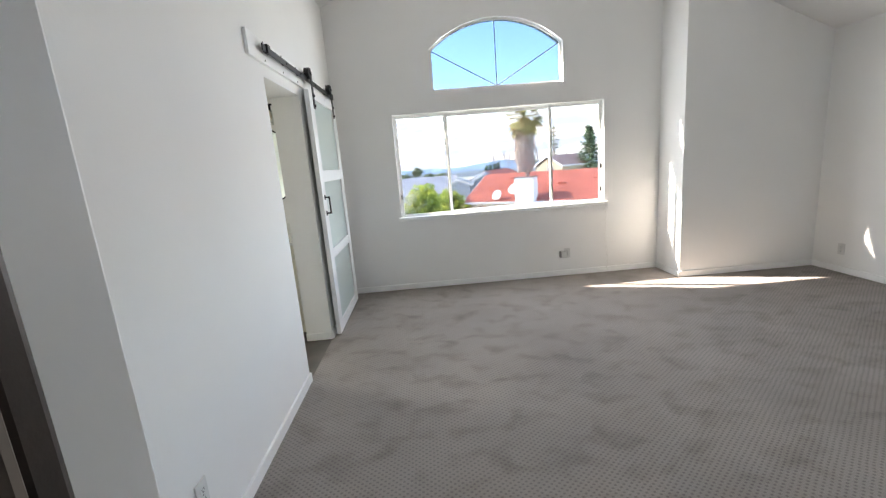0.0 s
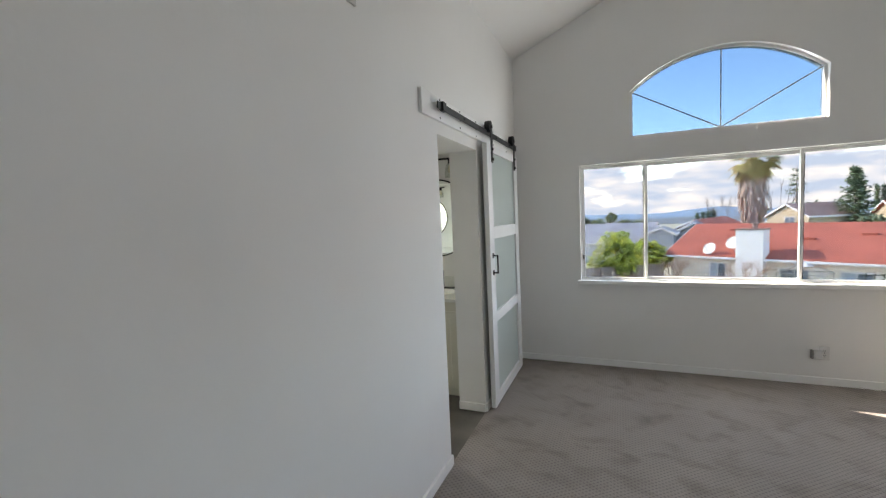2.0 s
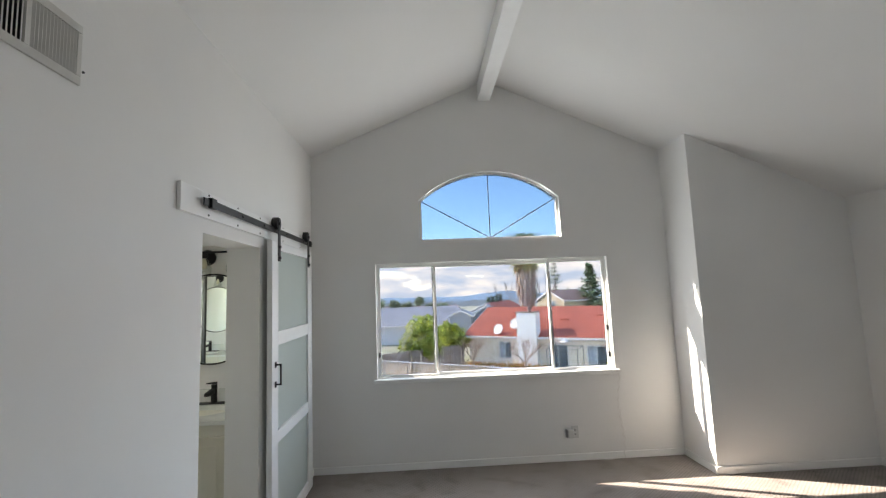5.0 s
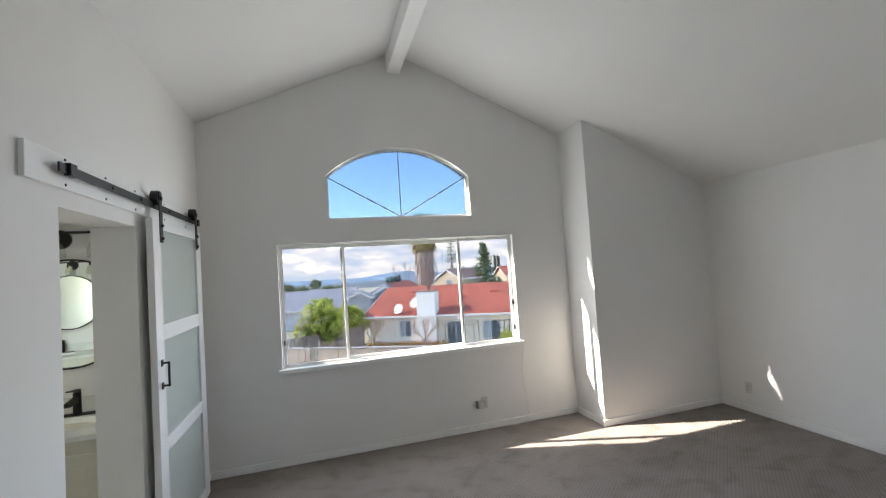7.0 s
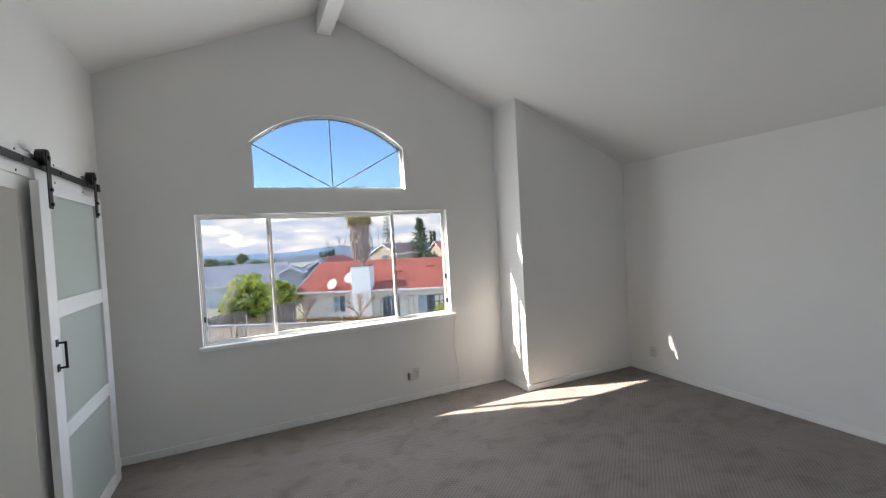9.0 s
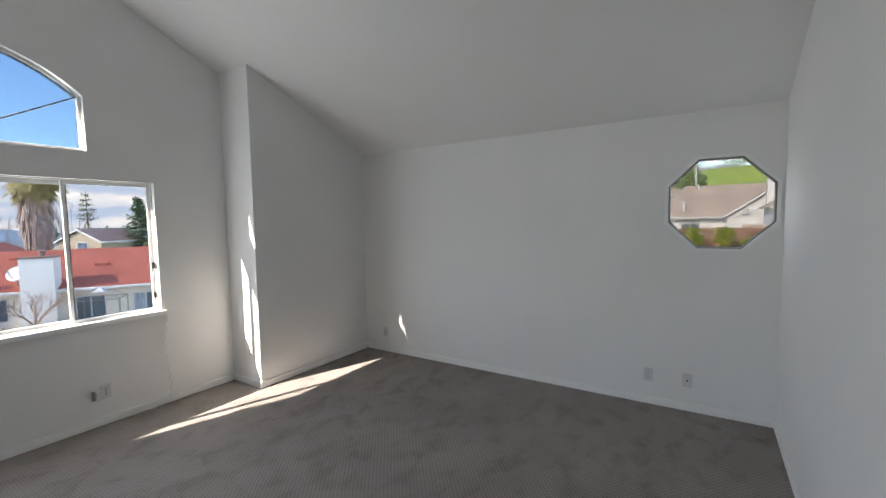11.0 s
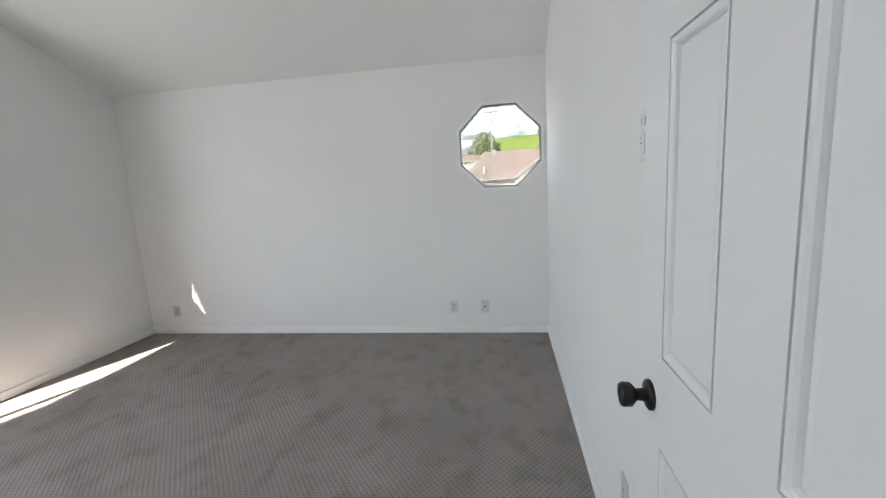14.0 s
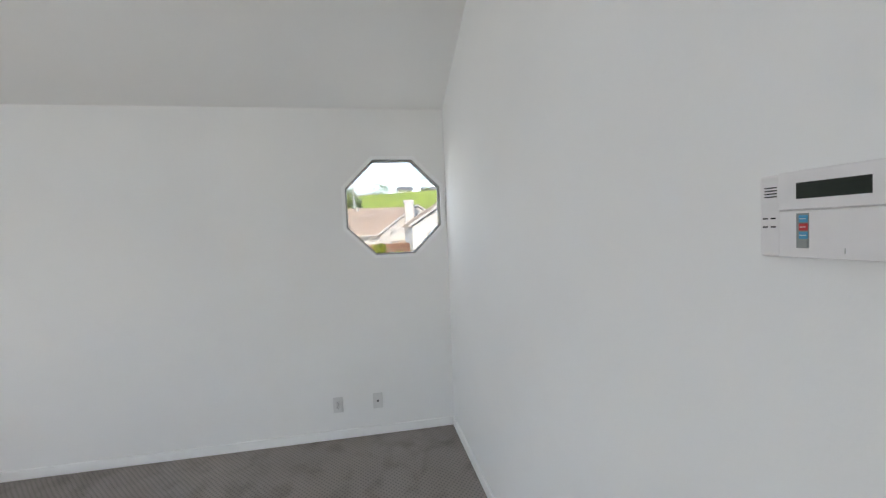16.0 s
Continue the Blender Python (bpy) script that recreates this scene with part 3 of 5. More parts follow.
# alarm keypad
KEY = material("keypad_plastic", (0.77, 0.745, 0.74), 0.4, vary=0.015, scale=30)
LCD = material("lcd", (0.02, 0.028, 0.022), 0.15, vary=0.1)
KBLUE = material("key_blue", (0.05, 0.30, 0.50), 0.5)
KRED = material("key_red", (0.55, 0.04, 0.04), 0.5)
KEND_SHADE = material("keypad_end_shade", (0.34, 0.33, 0.33), 0.5)
KGREY = material("key_grey", (0.25, 0.27, 0.26), 0.5)
kp = thing("alarm_keypad", (2.485, NEAR, 1.523), "white plastic alarm keypad with dark display on the wall", "keypad")
X0, X1, ZA, ZB, Y1 = 2.383, 2.574, 1.456, 1.592, NEAR + 0.021
Y2 = Y1 + 0.007
part("body", boxes((X0 + 0.001, X1, NEAR, Y1, ZA, ZB), bevel=0.004), KEY, kp)
# case end coloured grey: the shade on this side is put into the colour
bm = bmesh.new()
prism(bm, [(X0 - 0.0003, NEAR), (X0 - 0.0003, Y2 - 0.002), (X0 - 0.010, Y1), (X0 - 0.027, NEAR)], "z", ZA + 0.001, ZB - 0.001)
part("end_cap", bm, KEND_SHADE, kp, "end of the case with its shade painted grey")
part("lid", boxes((X0, X1 - 0.040, Y1, Y2, ZA + 0.001, 1.5308), bevel=0.0015), KEY, kp)
part("bezel", boxes((X0, X1 - 0.040, Y1, Y2, 1.5325, ZB + 0.001), bevel=0.0015), KEY, kp)
part("display", boxes((2.405, 2.505, Y2, Y2 + 0.0006, 1.549, 1.574)), LCD, kp, "dark liquid crystal display")
for i in range(4):
    z = 1.571 - i * 0.0050
    part("speaker_slot", boxes((2.543, 2.564, Y1, Y1 + 0.0008, z - 0.001, z + 0.001)), SLOT, kp)
for x in (2.549, 2.563):
    for z in (1.520, 1.506):
        part("indicator", boxes((x - 0.004, x + 0.004, Y1, Y1 + 0.0012, z - 0.0012, z + 0.0012)), SLOT, kp)
part("key_slot", boxes((2.486, 2.505, Y2, Y2 + 0.0005, 1.4725, 1.5265)), KGREY, kp, "grey recess of the keys")
for i, m in enumerate((KBLUE, KRED, KBLUE, KGREY)):
    z = 1.518 - i * 0.0128
    k = part("key", boxes((2.487, 2.500, Y2 + 0.0006, Y2 + 0.0022, z - 0.0055, z + 0.0055), bevel=0.0007), m, kp)
    if i < 3:
        part("mark", boxes((2.489, 2.498, Y2 + 0.0022, Y2 + 0.0026, z - 0.0006, z + 0.0006)), PLASTIC, k)
part("mark", boxes((2.437, 2.4378, Y2, Y2 + 0.0003, 1.466, 1.474)), KGREY, kp)

kp.scale = (0.9, 1.0, 0.9)
kp.location.x -= 0.003

# window latches
for x, z, y in ((WX0 + 0.024, 1.09, YF + 0.004), (WX1 - 0.024, 1.00, YF + 0.004), (WX1 - 0.024, 1.27, YF + 0.004)):
    lt = thing("window_latch", (x, y, z), "small dark latch on the window frame", "latch", group="window latches")
    part("body", boxes((x - 0.008, x + 0.008, y - 0.012, y + 0.006, z - 0.025, z + 0.025), bevel=0.003), BLACK, lt)
    part("lever", boxes((x - 0.004, x + 0.004, y - 0.022, y - 0.012, z - 0.012, z + 0.020), bevel=0.002), BLACK, lt)

# ---- bathroom ----
CREAM = material("cream_cabinet", (0.66, 0.64, 0.55), 0.4, vary=0.03, scale=4)
STONE = material("white_countertop", (0.78, 0.79, 0.76), 0.2, vary=0.05, scale=9)
SHADE = glass("clear_shade_glass", (0.9, 0.92, 0.9), 0.12, 0.03)
CLEAR = glass("clear_glass", (0.97, 0.985, 0.975), 0.03)
SHADE_IN = material("bulb_glass", (0.85, 0.78, 0.6), 0.2)
BATH_Y = 4.19
VX0, VX1, VD = -1.45, -0.26, 0.57
van = thing("vanity_cabinet", (-0.85, BATH_Y - 0.3, 0), "cream bathroom vanity cabinet under a white top", "cabinet")
part("body", boxes((VX0, VX1, BATH_Y - VD + 0.02, BATH_Y - 0.002, 0.09, 0.84), bevel=0.003), CREAM, van)
part("plinth", boxes((VX0 + 0.02, VX1 - 0.02, BATH_Y - VD + 0.08, BATH_Y - 0.002, 0.0, 0.09)), CREAM, van)
for i in range(2):
    a = VX0 + 0.01 + i * 0.592
    d = part("door", boxes((a, a + 0.578, BATH_Y - VD, BATH_Y - VD + 0.0185, 0.11, 0.76), bevel=0.003), CREAM, van)
    part("inset", boxes((a + 0.06, a + 0.518, BATH_Y - VD - 0.004, BATH_Y - VD - 0.0005, 0.17, 0.70), bevel=0.002), CREAM, d)
top = thing("countertop", (-0.85, BATH_Y - 0.3, 0.84), "white stone vanity top with an oval basin", "countertop")
bm = bmesh.new()
TZ0, TZ1, SXC, SYC, SA, SB = 0.842, 0.872, -0.60, BATH_Y - 0.30, 0.23, 0.16
n = 32
ring_o, ring_i, ring_b = [], [], []
for k in range(n):
    a = 2 * math.pi * k / n
    c, s_ = math.cos(a), math.sin(a)
    ring_i.append(bm.verts.new((SXC + SA * c, SYC + SB * s_, TZ1)))
    ring_b.append(bm.verts.new((SXC + SA * 0.6 * c, SYC + SB * 0.6 * s_, TZ1 - 0.13)))
    hx, hy = (VX1 - SXC if c > 0 else SXC - VX0 + 0.015), (BATH_Y - 0.002 - SYC if s_ > 0 else SYC - (BATH_Y - VD - 0.015))
    m_ = min(hx / max(abs(c), 1e-6), hy / max(abs(s_), 1e-6))
    ring_o.append(bm.verts.new((SXC + m_ * c, SYC + m_ * s_, TZ1)))
for k in range(n):
    j = (k + 1) % n
    bm.faces.new((ring_o[k], ring_o[j], ring_i[j], ring_i[k]))
    bm.faces.new((ring_i[k], ring_i[j], ring_b[j], ring_b[k]))
bm.faces.new(ring_b)
box(bm, VX0 - 0.015, VX1, BATH_Y - VD - 0.015, BATH_Y - VD + 0.01, TZ0, TZ1 - 0.001, bevel=0.003)
box(bm, VX0 - 0.015, VX0 + 0.01, BATH_Y - VD, BATH_Y - 0.002, TZ0, TZ1 - 0.001)
part("slab", bm, STONE, top)
part("backsplash", boxes((VX0 - 0.015, VX1, BATH_Y - 0.020, BATH_Y - 0.001, TZ1, TZ1 + 0.10), bevel=0.002), STONE, top)
FX, FY = -0.595, BATH_Y - 0.085
fc = thing("faucet", (FX, FY, TZ1), "matte black single lever faucet on a deck plate", "faucet")
part("deck_plate", boxes((FX - 0.13, FX + 0.13, FY - 0.028, FY + 0.028, TZ1, TZ1 + 0.008), bevel=0.003), BLACK, fc)
bm = bmesh.new()
tube(bm, (FX, FY, TZ1 + 0.008), (FX, FY, TZ1 + 0.15), 0.024, 0.022, n=16)
part("body", bm, BLACK, fc)
bm = bmesh.new()
prism(bm, [(FY - 0.005, TZ1 + 0.085), (FY - 0.005, TZ1 + 0.125), (FY - 0.12, TZ1 + 0.105), (FY - 0.13, TZ1 + 0.09), (FY - 0.12, TZ1 + 0.08)], "x", FX - 0.016, FX + 0.016)
part("spout", bm, BLACK, fc)
bm = bmesh.new()
prism(bm, [(FY + 0.02, TZ1 + 0.15), (FY + 0.02, TZ1 + 0.168), (FY - 0.10, TZ1 + 0.182), (FY - 0.10, TZ1 + 0.172)], "x", FX - 0.014, FX + 0.014)
part("lever", bm, BLACK, fc)
MX, MZ, MR = -0.655, 1.545, 0.366
mi = thing("round_mirror", (MX, BATH_Y, MZ), "round wall mirror in a thin black frame", "mirror")
bm = bmesh.new()
tube(bm, (MX, BATH_Y - 0.012, MZ), (MX, BATH_Y - 0.002, MZ), MR, n=64)
part("mirror_glass", bm, MIRROR, mi)
bm = bmesh.new()
for k in range(64):
    a0, a1 = 2 * math.pi * k / 64, 2 * math.pi * (k + 1) / 64
    pr = [(MX + r * math.cos(a), MZ + r * math.sin(a)) for r, a in ((MR, a0), (MR, a1), (MR + 0.012, a1), (MR + 0.012, a0))]
    prism(bm, pr, "y", BATH_Y - 0.022, BATH_Y - 0.001)
part("mirror_frame", bm, BLACK, mi)
sc = thing("shower_screen", (-1.75, 2.4, 0), "clear glass shower screen in a black metal frame", "shower screen")
part("screen_frame", boxes((-1.66, -1.62, 2.38, 2.42, 0.0, 2.03), (-2.62, -2.58, 2.38, 2.42, 0.0, 2.03), (-2.58, -1.66, 2.38, 2.42, 1.96, 2.03), (-2.58, -1.66, 2.38, 2.42, 0.0, 0.04), bevel=0.003), BLACK, sc)
part("screen_glass", boxes((-2.58, -1.66, 2.397, 2.403, 0.041, 1.959)), CLEAR, sc)
vl = thing("vanity_light", (-0.70, BATH_Y, 2.08), "black bar vanity light with clear glass shades", "wall lamp")
bm = bmesh.new()
tube(bm, (-0.70, BATH_Y - 0.001, 2.06), (-0.70, BATH_Y - 0.025, 2.06), 0.065, n=24)
part("back_plate", bm, BLACK, vl)
bm = bmesh.new()
tube(bm, (-1.02, BATH_Y - 0.075, 2.10), (-0.38, BATH_Y - 0.075, 2.10), 0.009)
tube(bm, (-0.70, BATH_Y - 0.02, 2.07), (-0.70, BATH_Y - 0.075, 2.10), 0.010)
part("bar", bm, BLACK, vl)
for x in (-0.94, -0.70, -0.46):
    bm = bmesh.new()
    tube(bm, (x, BATH_Y - 0.075, 2.095), (x, BATH_Y - 0.075, 2.05), 0.022)
    sk = part("socket", bm, BLACK, vl)
    bm = bmesh.new()
    lathe(bm, (x, BATH_Y - 0.075, 2.052), (0, 0, -1), ((0, 0.030), (0.03, 0.045), (0.09, 0.058), (0.13, 0.055)), n=20)
    part("shade", bm, SHADE, sk, "clear glass bell shade", smooth=True)
    bm = bmesh.new()
    lathe(bm, (x, BATH_Y - 0.075, 2.049), (0, 0, -1), ((0, 0.012), (0.03, 0.020), (0.06, 0.026), (0.085, 0.018), (0.09, 0.006)), n=14)
    part("bulb", bm, SHADE_IN, sk, "unlit pale glass bulb", smooth=True)

# the same vanity again on the facing wall
turn = Matrix.Translation((-2.36, BATH_S + 0.001, 0)) @ Matrix.Rotation(math.pi, 4, 'Z') @ Matrix.Translation((-MX, -BATH_Y, 0))
for ob_ in (van, top, fc, mi, vl):
    copy_thing(ob_, turn @ ob_.matrix_basis)

# ---- outdoors ----
EYE = Vector((1.08, 0.65, 1.69))


def away(az, el, r):
    """A place seen from the room at a bearing from +y towards +x, an elevation and a distance."""
    a = radians(az)
    return Vector((EYE.x + r * math.sin(a), EYE.y + r * math.cos(a), EYE.z + r * math.tan(radians(el))))


def smooth(a, b, v):
    f = min(1, max(0, (v - a) / (b - a)))
    return f * f * (3 - 2 * f)


def ground_z(x, y):
    z = -3.3 - 1.5 * smooth(8, 34, y) - 60 * smooth(70, 1400, y) - 8 * smooth(20, 600, -x)
    z += 2.4 * smooth(12, 36, x) * (1 - smooth(10, 24, y)) + (19.0 + 0.055 * -max(-120, min(0, y))) * smooth(62, 190, x) * (1 - smooth(1, 24, y))
    return z


GROUND = material("ground_earth", (0.50, 0.44, 0.35), 0.95, second=(0.36, 0.36, 0.20), scale=0.35, detail=8)
GRASS = material("hill_grass", (0.56, 0.64, 0.12), 0.95, second=(0.40, 0.52, 0.10), scale=0.08, detail=8)
steps = [-3000, -1500, -700, -300, -150, -80, -50, -30] + list(range(-20, 64, 3)) + [66, 72, 80, 90, 100, 112, 125, 140, 155, 170, 190, 220, 280, 400, 700, 1100, 1600, 3000]
bm = bmesh.new()
gv = [[bm.verts.new((x, y, ground_z(x, y) + (0.12 * noise.noise((x * 0.2, y * 0.2, 0)) if abs(x) < 200 and abs(y) < 200 else 0))) for y in steps] for x in steps]
for i in range(len(steps) - 1):
    for j in range(len(steps) - 1):
        f = bm.faces.new((gv[i][j], gv[i + 1][j], gv[i + 1][j + 1], gv[i][j + 1]))
        c = f.calc_center_median()
        f.material_index = 1 if c.x > 64 and c.y < 60 else 0
g = structure("ground", bm, GROUND, "sloping earth yards and a grassy hillside", "ground")
g.data.materials.append(GRASS)

# own house below the room
STUCCO_OWN = material("own_stucco", (0.55, 0.52, 0.46), 0.9, vary=0.06, scale=3, bump=0.3)
structure("wall_lower", boxes((-2.3, RIGHT + 0.16, -2.0, BACK + 0.16, -4.2, -0.21)), STUCCO_OWN, "stucco lower storey of the house")

STUCCO = material("cream_stucco", (0.94, 0.83, 0.69), 0.9, vary=0.06, scale=2, bump=0.3, bump_scale=30)
STUCCO_W = material("white_stucco", (0.84, 0.82, 0.78), 0.9, vary=0.04, scale=2, bump=0.3, bump_scale=30)
STUCCO_Y = material("yellow_stucco", (0.52, 0.42, 0.29), 0.9, vary=0.06, scale=2)
STUCCO_G = material("grey_siding", (0.55, 0.56, 0.60), 0.85, vary=0.06, scale=2)
SLATE = material("slate_siding", (0.30, 0.32, 0.36), 0.85, vary=0.08, scale=2)
PAINTW = material("white_fascia", (0.75, 0.73, 0.70), 0.6, vary=0.04, scale=3)
FARGLASS = material("dark_window_glass", (0.12, 0.15, 0.18), 0.08, vary=0.3, scale=0.8)
BLIND = material("window_blind", (0.40, 0.45, 0.50), 0.6, vary=0.2, scale=3)


def shingle(name, colour):
    """Roof shingles: courses across the slope, uneven tabs, weathered patches."""
    m = material(name, colour, 0.9, vary=0.14, scale=0.5, detail=8)
    t = m.node_tree
    b = t.nodes["Principled BSDF"]
    tc = t.nodes.new("ShaderNodeTexCoord")
    br = t.nodes.new("ShaderNodeTexBrick")
    br.inputs["Scale"].default_value = 1.0
    br.inputs["Brick Width"].default_value, br.inputs["Row Height"].default_value, br.inputs["Mortar Size"].default_value = 0.35, 0.16, 0.012
    br.inputs["Color1"].default_value, br.inputs["Color2"].default_value, br.inputs["Mortar"].default_value = (1, 1, 1, 1), (0.82, 0.82, 0.82, 1), (0.6, 0.6, 0.6, 1)
    t.links.new(tc.outputs["Object"], br.inputs["Vector"])
    mx = t.nodes.new("ShaderNodeMix")
    mx.data_type, mx.blend_type = 'RGBA', 'MULTIPLY'
    mx.inputs["Factor"].default_value = 1.0
    old = b.inputs["Base Color"].links[0].from_socket
    t.links.new(old, mx.inputs["A"])
    t.links.new(br.outputs["Color"], mx.inputs["B"])
    t.links.new(mx.outputs["Result"], b.inputs["Base Color"])
    return m


RED = shingle("red_shingle", (0.50, 0.132, 0.084))
GREY = shingle("grey_shingle", (0.34, 0.34, 0.36))
BROWN = shingle("brown_shingle", (0.72, 0.55, 0.42))
DULL = shingle("dull_brown_shingle", (0.38, 0.24, 0.20))


def lpart(name, bm, mat, parent, label=""):
    ob = mesh_ob(name, bm, mat)
    ob.parent = parent
    return tagged(ob, label)


def house(origin, yaw, length, depth, eave, base, rise, wall_mat, roof_mat, label, windows=(), over=0.5):
    """A gabled house in its own frame: u along the front eave, v into the house, z up; windows are (u0, u1, z0, z1, kind)."""
    ob = thing("house", (0, 0, 0), label, "house")
    wall = bmesh.new()
    box(wall, over * 0.8, length - over * 0.8, over, depth - over, base - 1.0, eave + 0.05)
    half = depth / 2
    prism(wall, [(over, eave + 0.04), (depth - over, eave + 0.04), (half, eave + rise * (1 - over / half) + 0.02)], "x", over * 0.8, length - over * 0.8)
    lpart("wall", wall, wall_mat, ob)
    rf = bmesh.new()
    for s in (0, 1):
        a, b = (0, half) if s == 0 else (depth, half)
        prism(rf, [(a, eave), (b, eave + rise), (b, eave + rise + 0.14), (a, eave + 0.14)], "x", 0, length)
    lpart("roof", rf, roof_mat, ob)
    fa = boxes((0, length, -0.03, -0.002, eave - 0.06, eave + 0.13), (0, length, -0.13, -0.031, eave + 0.0, eave + 0.12))
    for s in (0, 1):
        xx = -0.04 if s == 0 else length + 0.002
        for a in (0, depth):
            prism(fa, [(a, eave - 0.06), (half, eave + rise - 0.06), (half, eave + rise + 0.15), (a, eave + 0.15)], "x", xx, xx + 0.038)
    lpart("fascia", fa, PAINTW, ob, "white fascia and gutter")
    for u0, u1, z0, z1, kind in windows:
        bm = bmesh.new()
        v = over - 0.03
        for d in ((u0, u1, v, over + 0.02, z0, z0 + 0.07), (u0, u1, v, over + 0.02, z1 - 0.07, z1), (u0, u0 + 0.07, v, over + 0.02, z0 + 0.07, z1 - 0.07), (u1 - 0.07, u1, v, over + 0.02, z0 + 0.07, z1 - 0.07),
                  ((u0 + u1) / 2 - 0.035, (u0 + u1) / 2 + 0.035, v, over + 0.02, z0 + 0.07, z1 - 0.07)):
            box(bm, *d)
        w = lpart("window" if kind != "door" else "sliding_door", bm, PAINTW, ob)
        um = (u0 + u1) / 2
        for a, b, m in ((u0 + 0.07, um - 0.035, BLIND if kind == "blind" else FARGLASS), (um + 0.035, u1 - 0.07, FARGLASS)):
            pn = lpart("pane", boxes((a, b, over - 0.012, over + 0.01, z0 + 0.07, z1 - 0.07)), m, w)
    ob.matrix_basis = pose(origin[0], origin[1], 0, 0, 0, yaw)
    return ob


def ldish(ob_label, at, aim, k=1.0):
    d = thing("satellite_dish", at, ob_label, "satellite dish", group="satellite dishes")
    bm = bmesh.new()
    lathe(bm, Vector(at) - Vector(aim) * 0.10, aim, [(a * k, b * k) for a, b in ((-0.0, 0.05), (0.01, 0.20), (0.05, 0.36), (0.09, 0.46), (0.10, 0.46), (0.06, 0.35), (0.03, 0.2), (0.02, 0.04))], n=24)
    part("reflector", bm, PAINTW, d, smooth=True)
    bm = bmesh.new()
    tube(bm, Vector(at) - Vector(aim) * 0.1, Vector(at) + Vector((0.15, 0.25, -0.75)), 0.03, n=8)
    part("mast", bm, ALU, d)
    bm = bmesh.new()
    tube(bm, Vector(at) + Vector((0, 0, -0.42)), Vector(at) + Vector(aim) * 0.55 + Vector((0, 0, -0.1)), 0.015, n=6)
    box(bm, *[c + s for c in (Vector(at) + Vector(aim) * 0.58 + Vector((0, 0, -0.08))) for s in (-0.05, 0.05)])
    part("feed_arm", bm, ALU, d)


# red-roofed neighbour
E0, YAW_A = (4.21, 37.5), -32.0
EAVE_A, BASE_A = -2.33, -4.75
A = house(E0, YAW_A, 24, 11.4, EAVE_A, BASE_A, 2.15, STUCCO, RED, "cream stucco house with a red shingle roof and chimney",
          ((3.15, 4.25, -4.05, -2.65, "blind"), (7.35, 8.9, -4.75, -2.80, "door"), (10.3, 11.75, -4.4, -2.80, "blind"), (13.8, 15.3, -4.1, -2.7, "plain")))
ch = lpart("chimney", boxes((5.08, 6.68, -0.25, 0.9, BASE_A - 0.5, -0.26), bevel=0.03), STUCCO_W, A, "wide white stucco chimney")
lpart("cap", boxes((5.02, 6.74, -0.31, 0.96, -0.2595, -0.18)), DULL, ch)
bm = bmesh.new()
tube(bm, (6.0, 0.35, -0.18), (6.0, 0.35, 0.12), 0.16)
tube(bm, (6.0, 0.35, 0.12), (6.0, 0.35, 0.18), 0.24)
lpart("flue", bm, DULL, ch)
for u, v, h in ((8.2, 3.0, 0.25), (11.0, 3.8, 0.2), (3.4, 4.4, 0.18)):
    z = EAVE_A + 0.14 + v * 2.15 / 5.7
    bm = bmesh.new()
    box(bm, u - 0.35, u + 0.35, v - 0.15, v + 0.15, z - 0.1, z + h * 0.5)
    lpart("roof_vent", bm, RED, A)
bm = bmesh.new()
tube(bm, (0.55, 0.36, EAVE_A), (0.55, 0.36, BASE_A), 0.04, n=6)
lpart("downpipe", bm, PAINTW, A)
bm = bmesh.new()
tube(bm, (6.6, 0.36, EAVE_A), (6.6, 0.36, BASE_A), 0.04, n=6)
lpart("downpipe", bm, PAINTW, A)
MA = pose(E0[0], E0[1], 0, 0, 0, YAW_A)
AIM = Vector((-0.62, -0.60, 0.45)).normalized()
ldish("white satellite dish on a mast over the red roof", MA @ Vector((3.2, 0.35, -1.64)), AIM)
ldish("white satellite dish beside the chimney", MA @ Vector((4.72, 0.30, -1.16)), AIM)

# patio canopy frame by the sliding door
cano = thing("canopy_frame", tuple(MA @ Vector((8.4, -1.2, BASE_A))), "bare metal gazebo frame on the neighbour's patio", "gazebo")
cp = [MA @ Vector((u, v, BASE_A)) for u, v in ((8.0, -0.4), (10.2, -0.4), (10.2, -2.3), (8.0, -2.3))]
for p in cp:
    bm = bmesh.new()
    tube(bm, p, p + Vector((0, 0, 2.0)), 0.035, n=6)
    part("post", bm, ALU, cano)
bm = bmesh.new()
ap = sum(cp, Vector()) / 4 + Vector((0, 0, 2.65))
for i in range(4):
    tube(bm, cp[i] + Vector((0, 0, 2.0)), cp[(i + 1) % 4] + Vector((0, 0, 2.0)), 0.03, n=6)
    tube(bm, cp[i] + Vector((0, 0, 2.0)), ap, 0.02, n=6)
part("top_rail", bm, ALU, cano)
bm = bmesh.new()
lathe(bm, ap + Vector((0, 0, -0.25)), (0, 0, 1), ((0, 0.45), (0.22, 0.12), (0.28, 0.02)), n=8)
part("cap", bm, PAINTW, cano)

# houses further off
house((-17, 55), -4, 22, 14, -2.6, -6.5, 2.1, STUCCO_G, GREY, "far house with a wide grey shingle roof")
house((-1.5, 61), -4, 7.5, 16, -3.0, -6.0, 1.8, STUCCO_G, GREY, "far grey house with a low grey roof")
house((11.65, 53.6), 80, 14, 6.0, -2.1, -6.0, 1.65, SLATE, GREY, "far slate grey gabled house seen from its end", over=0.3)
house((6.56, 50.25), 80, 4, 3.0, -1.45, -6.0, 0.72, SLATE, GREY, "small grey gabled wing with white barge boards", over=0.25)
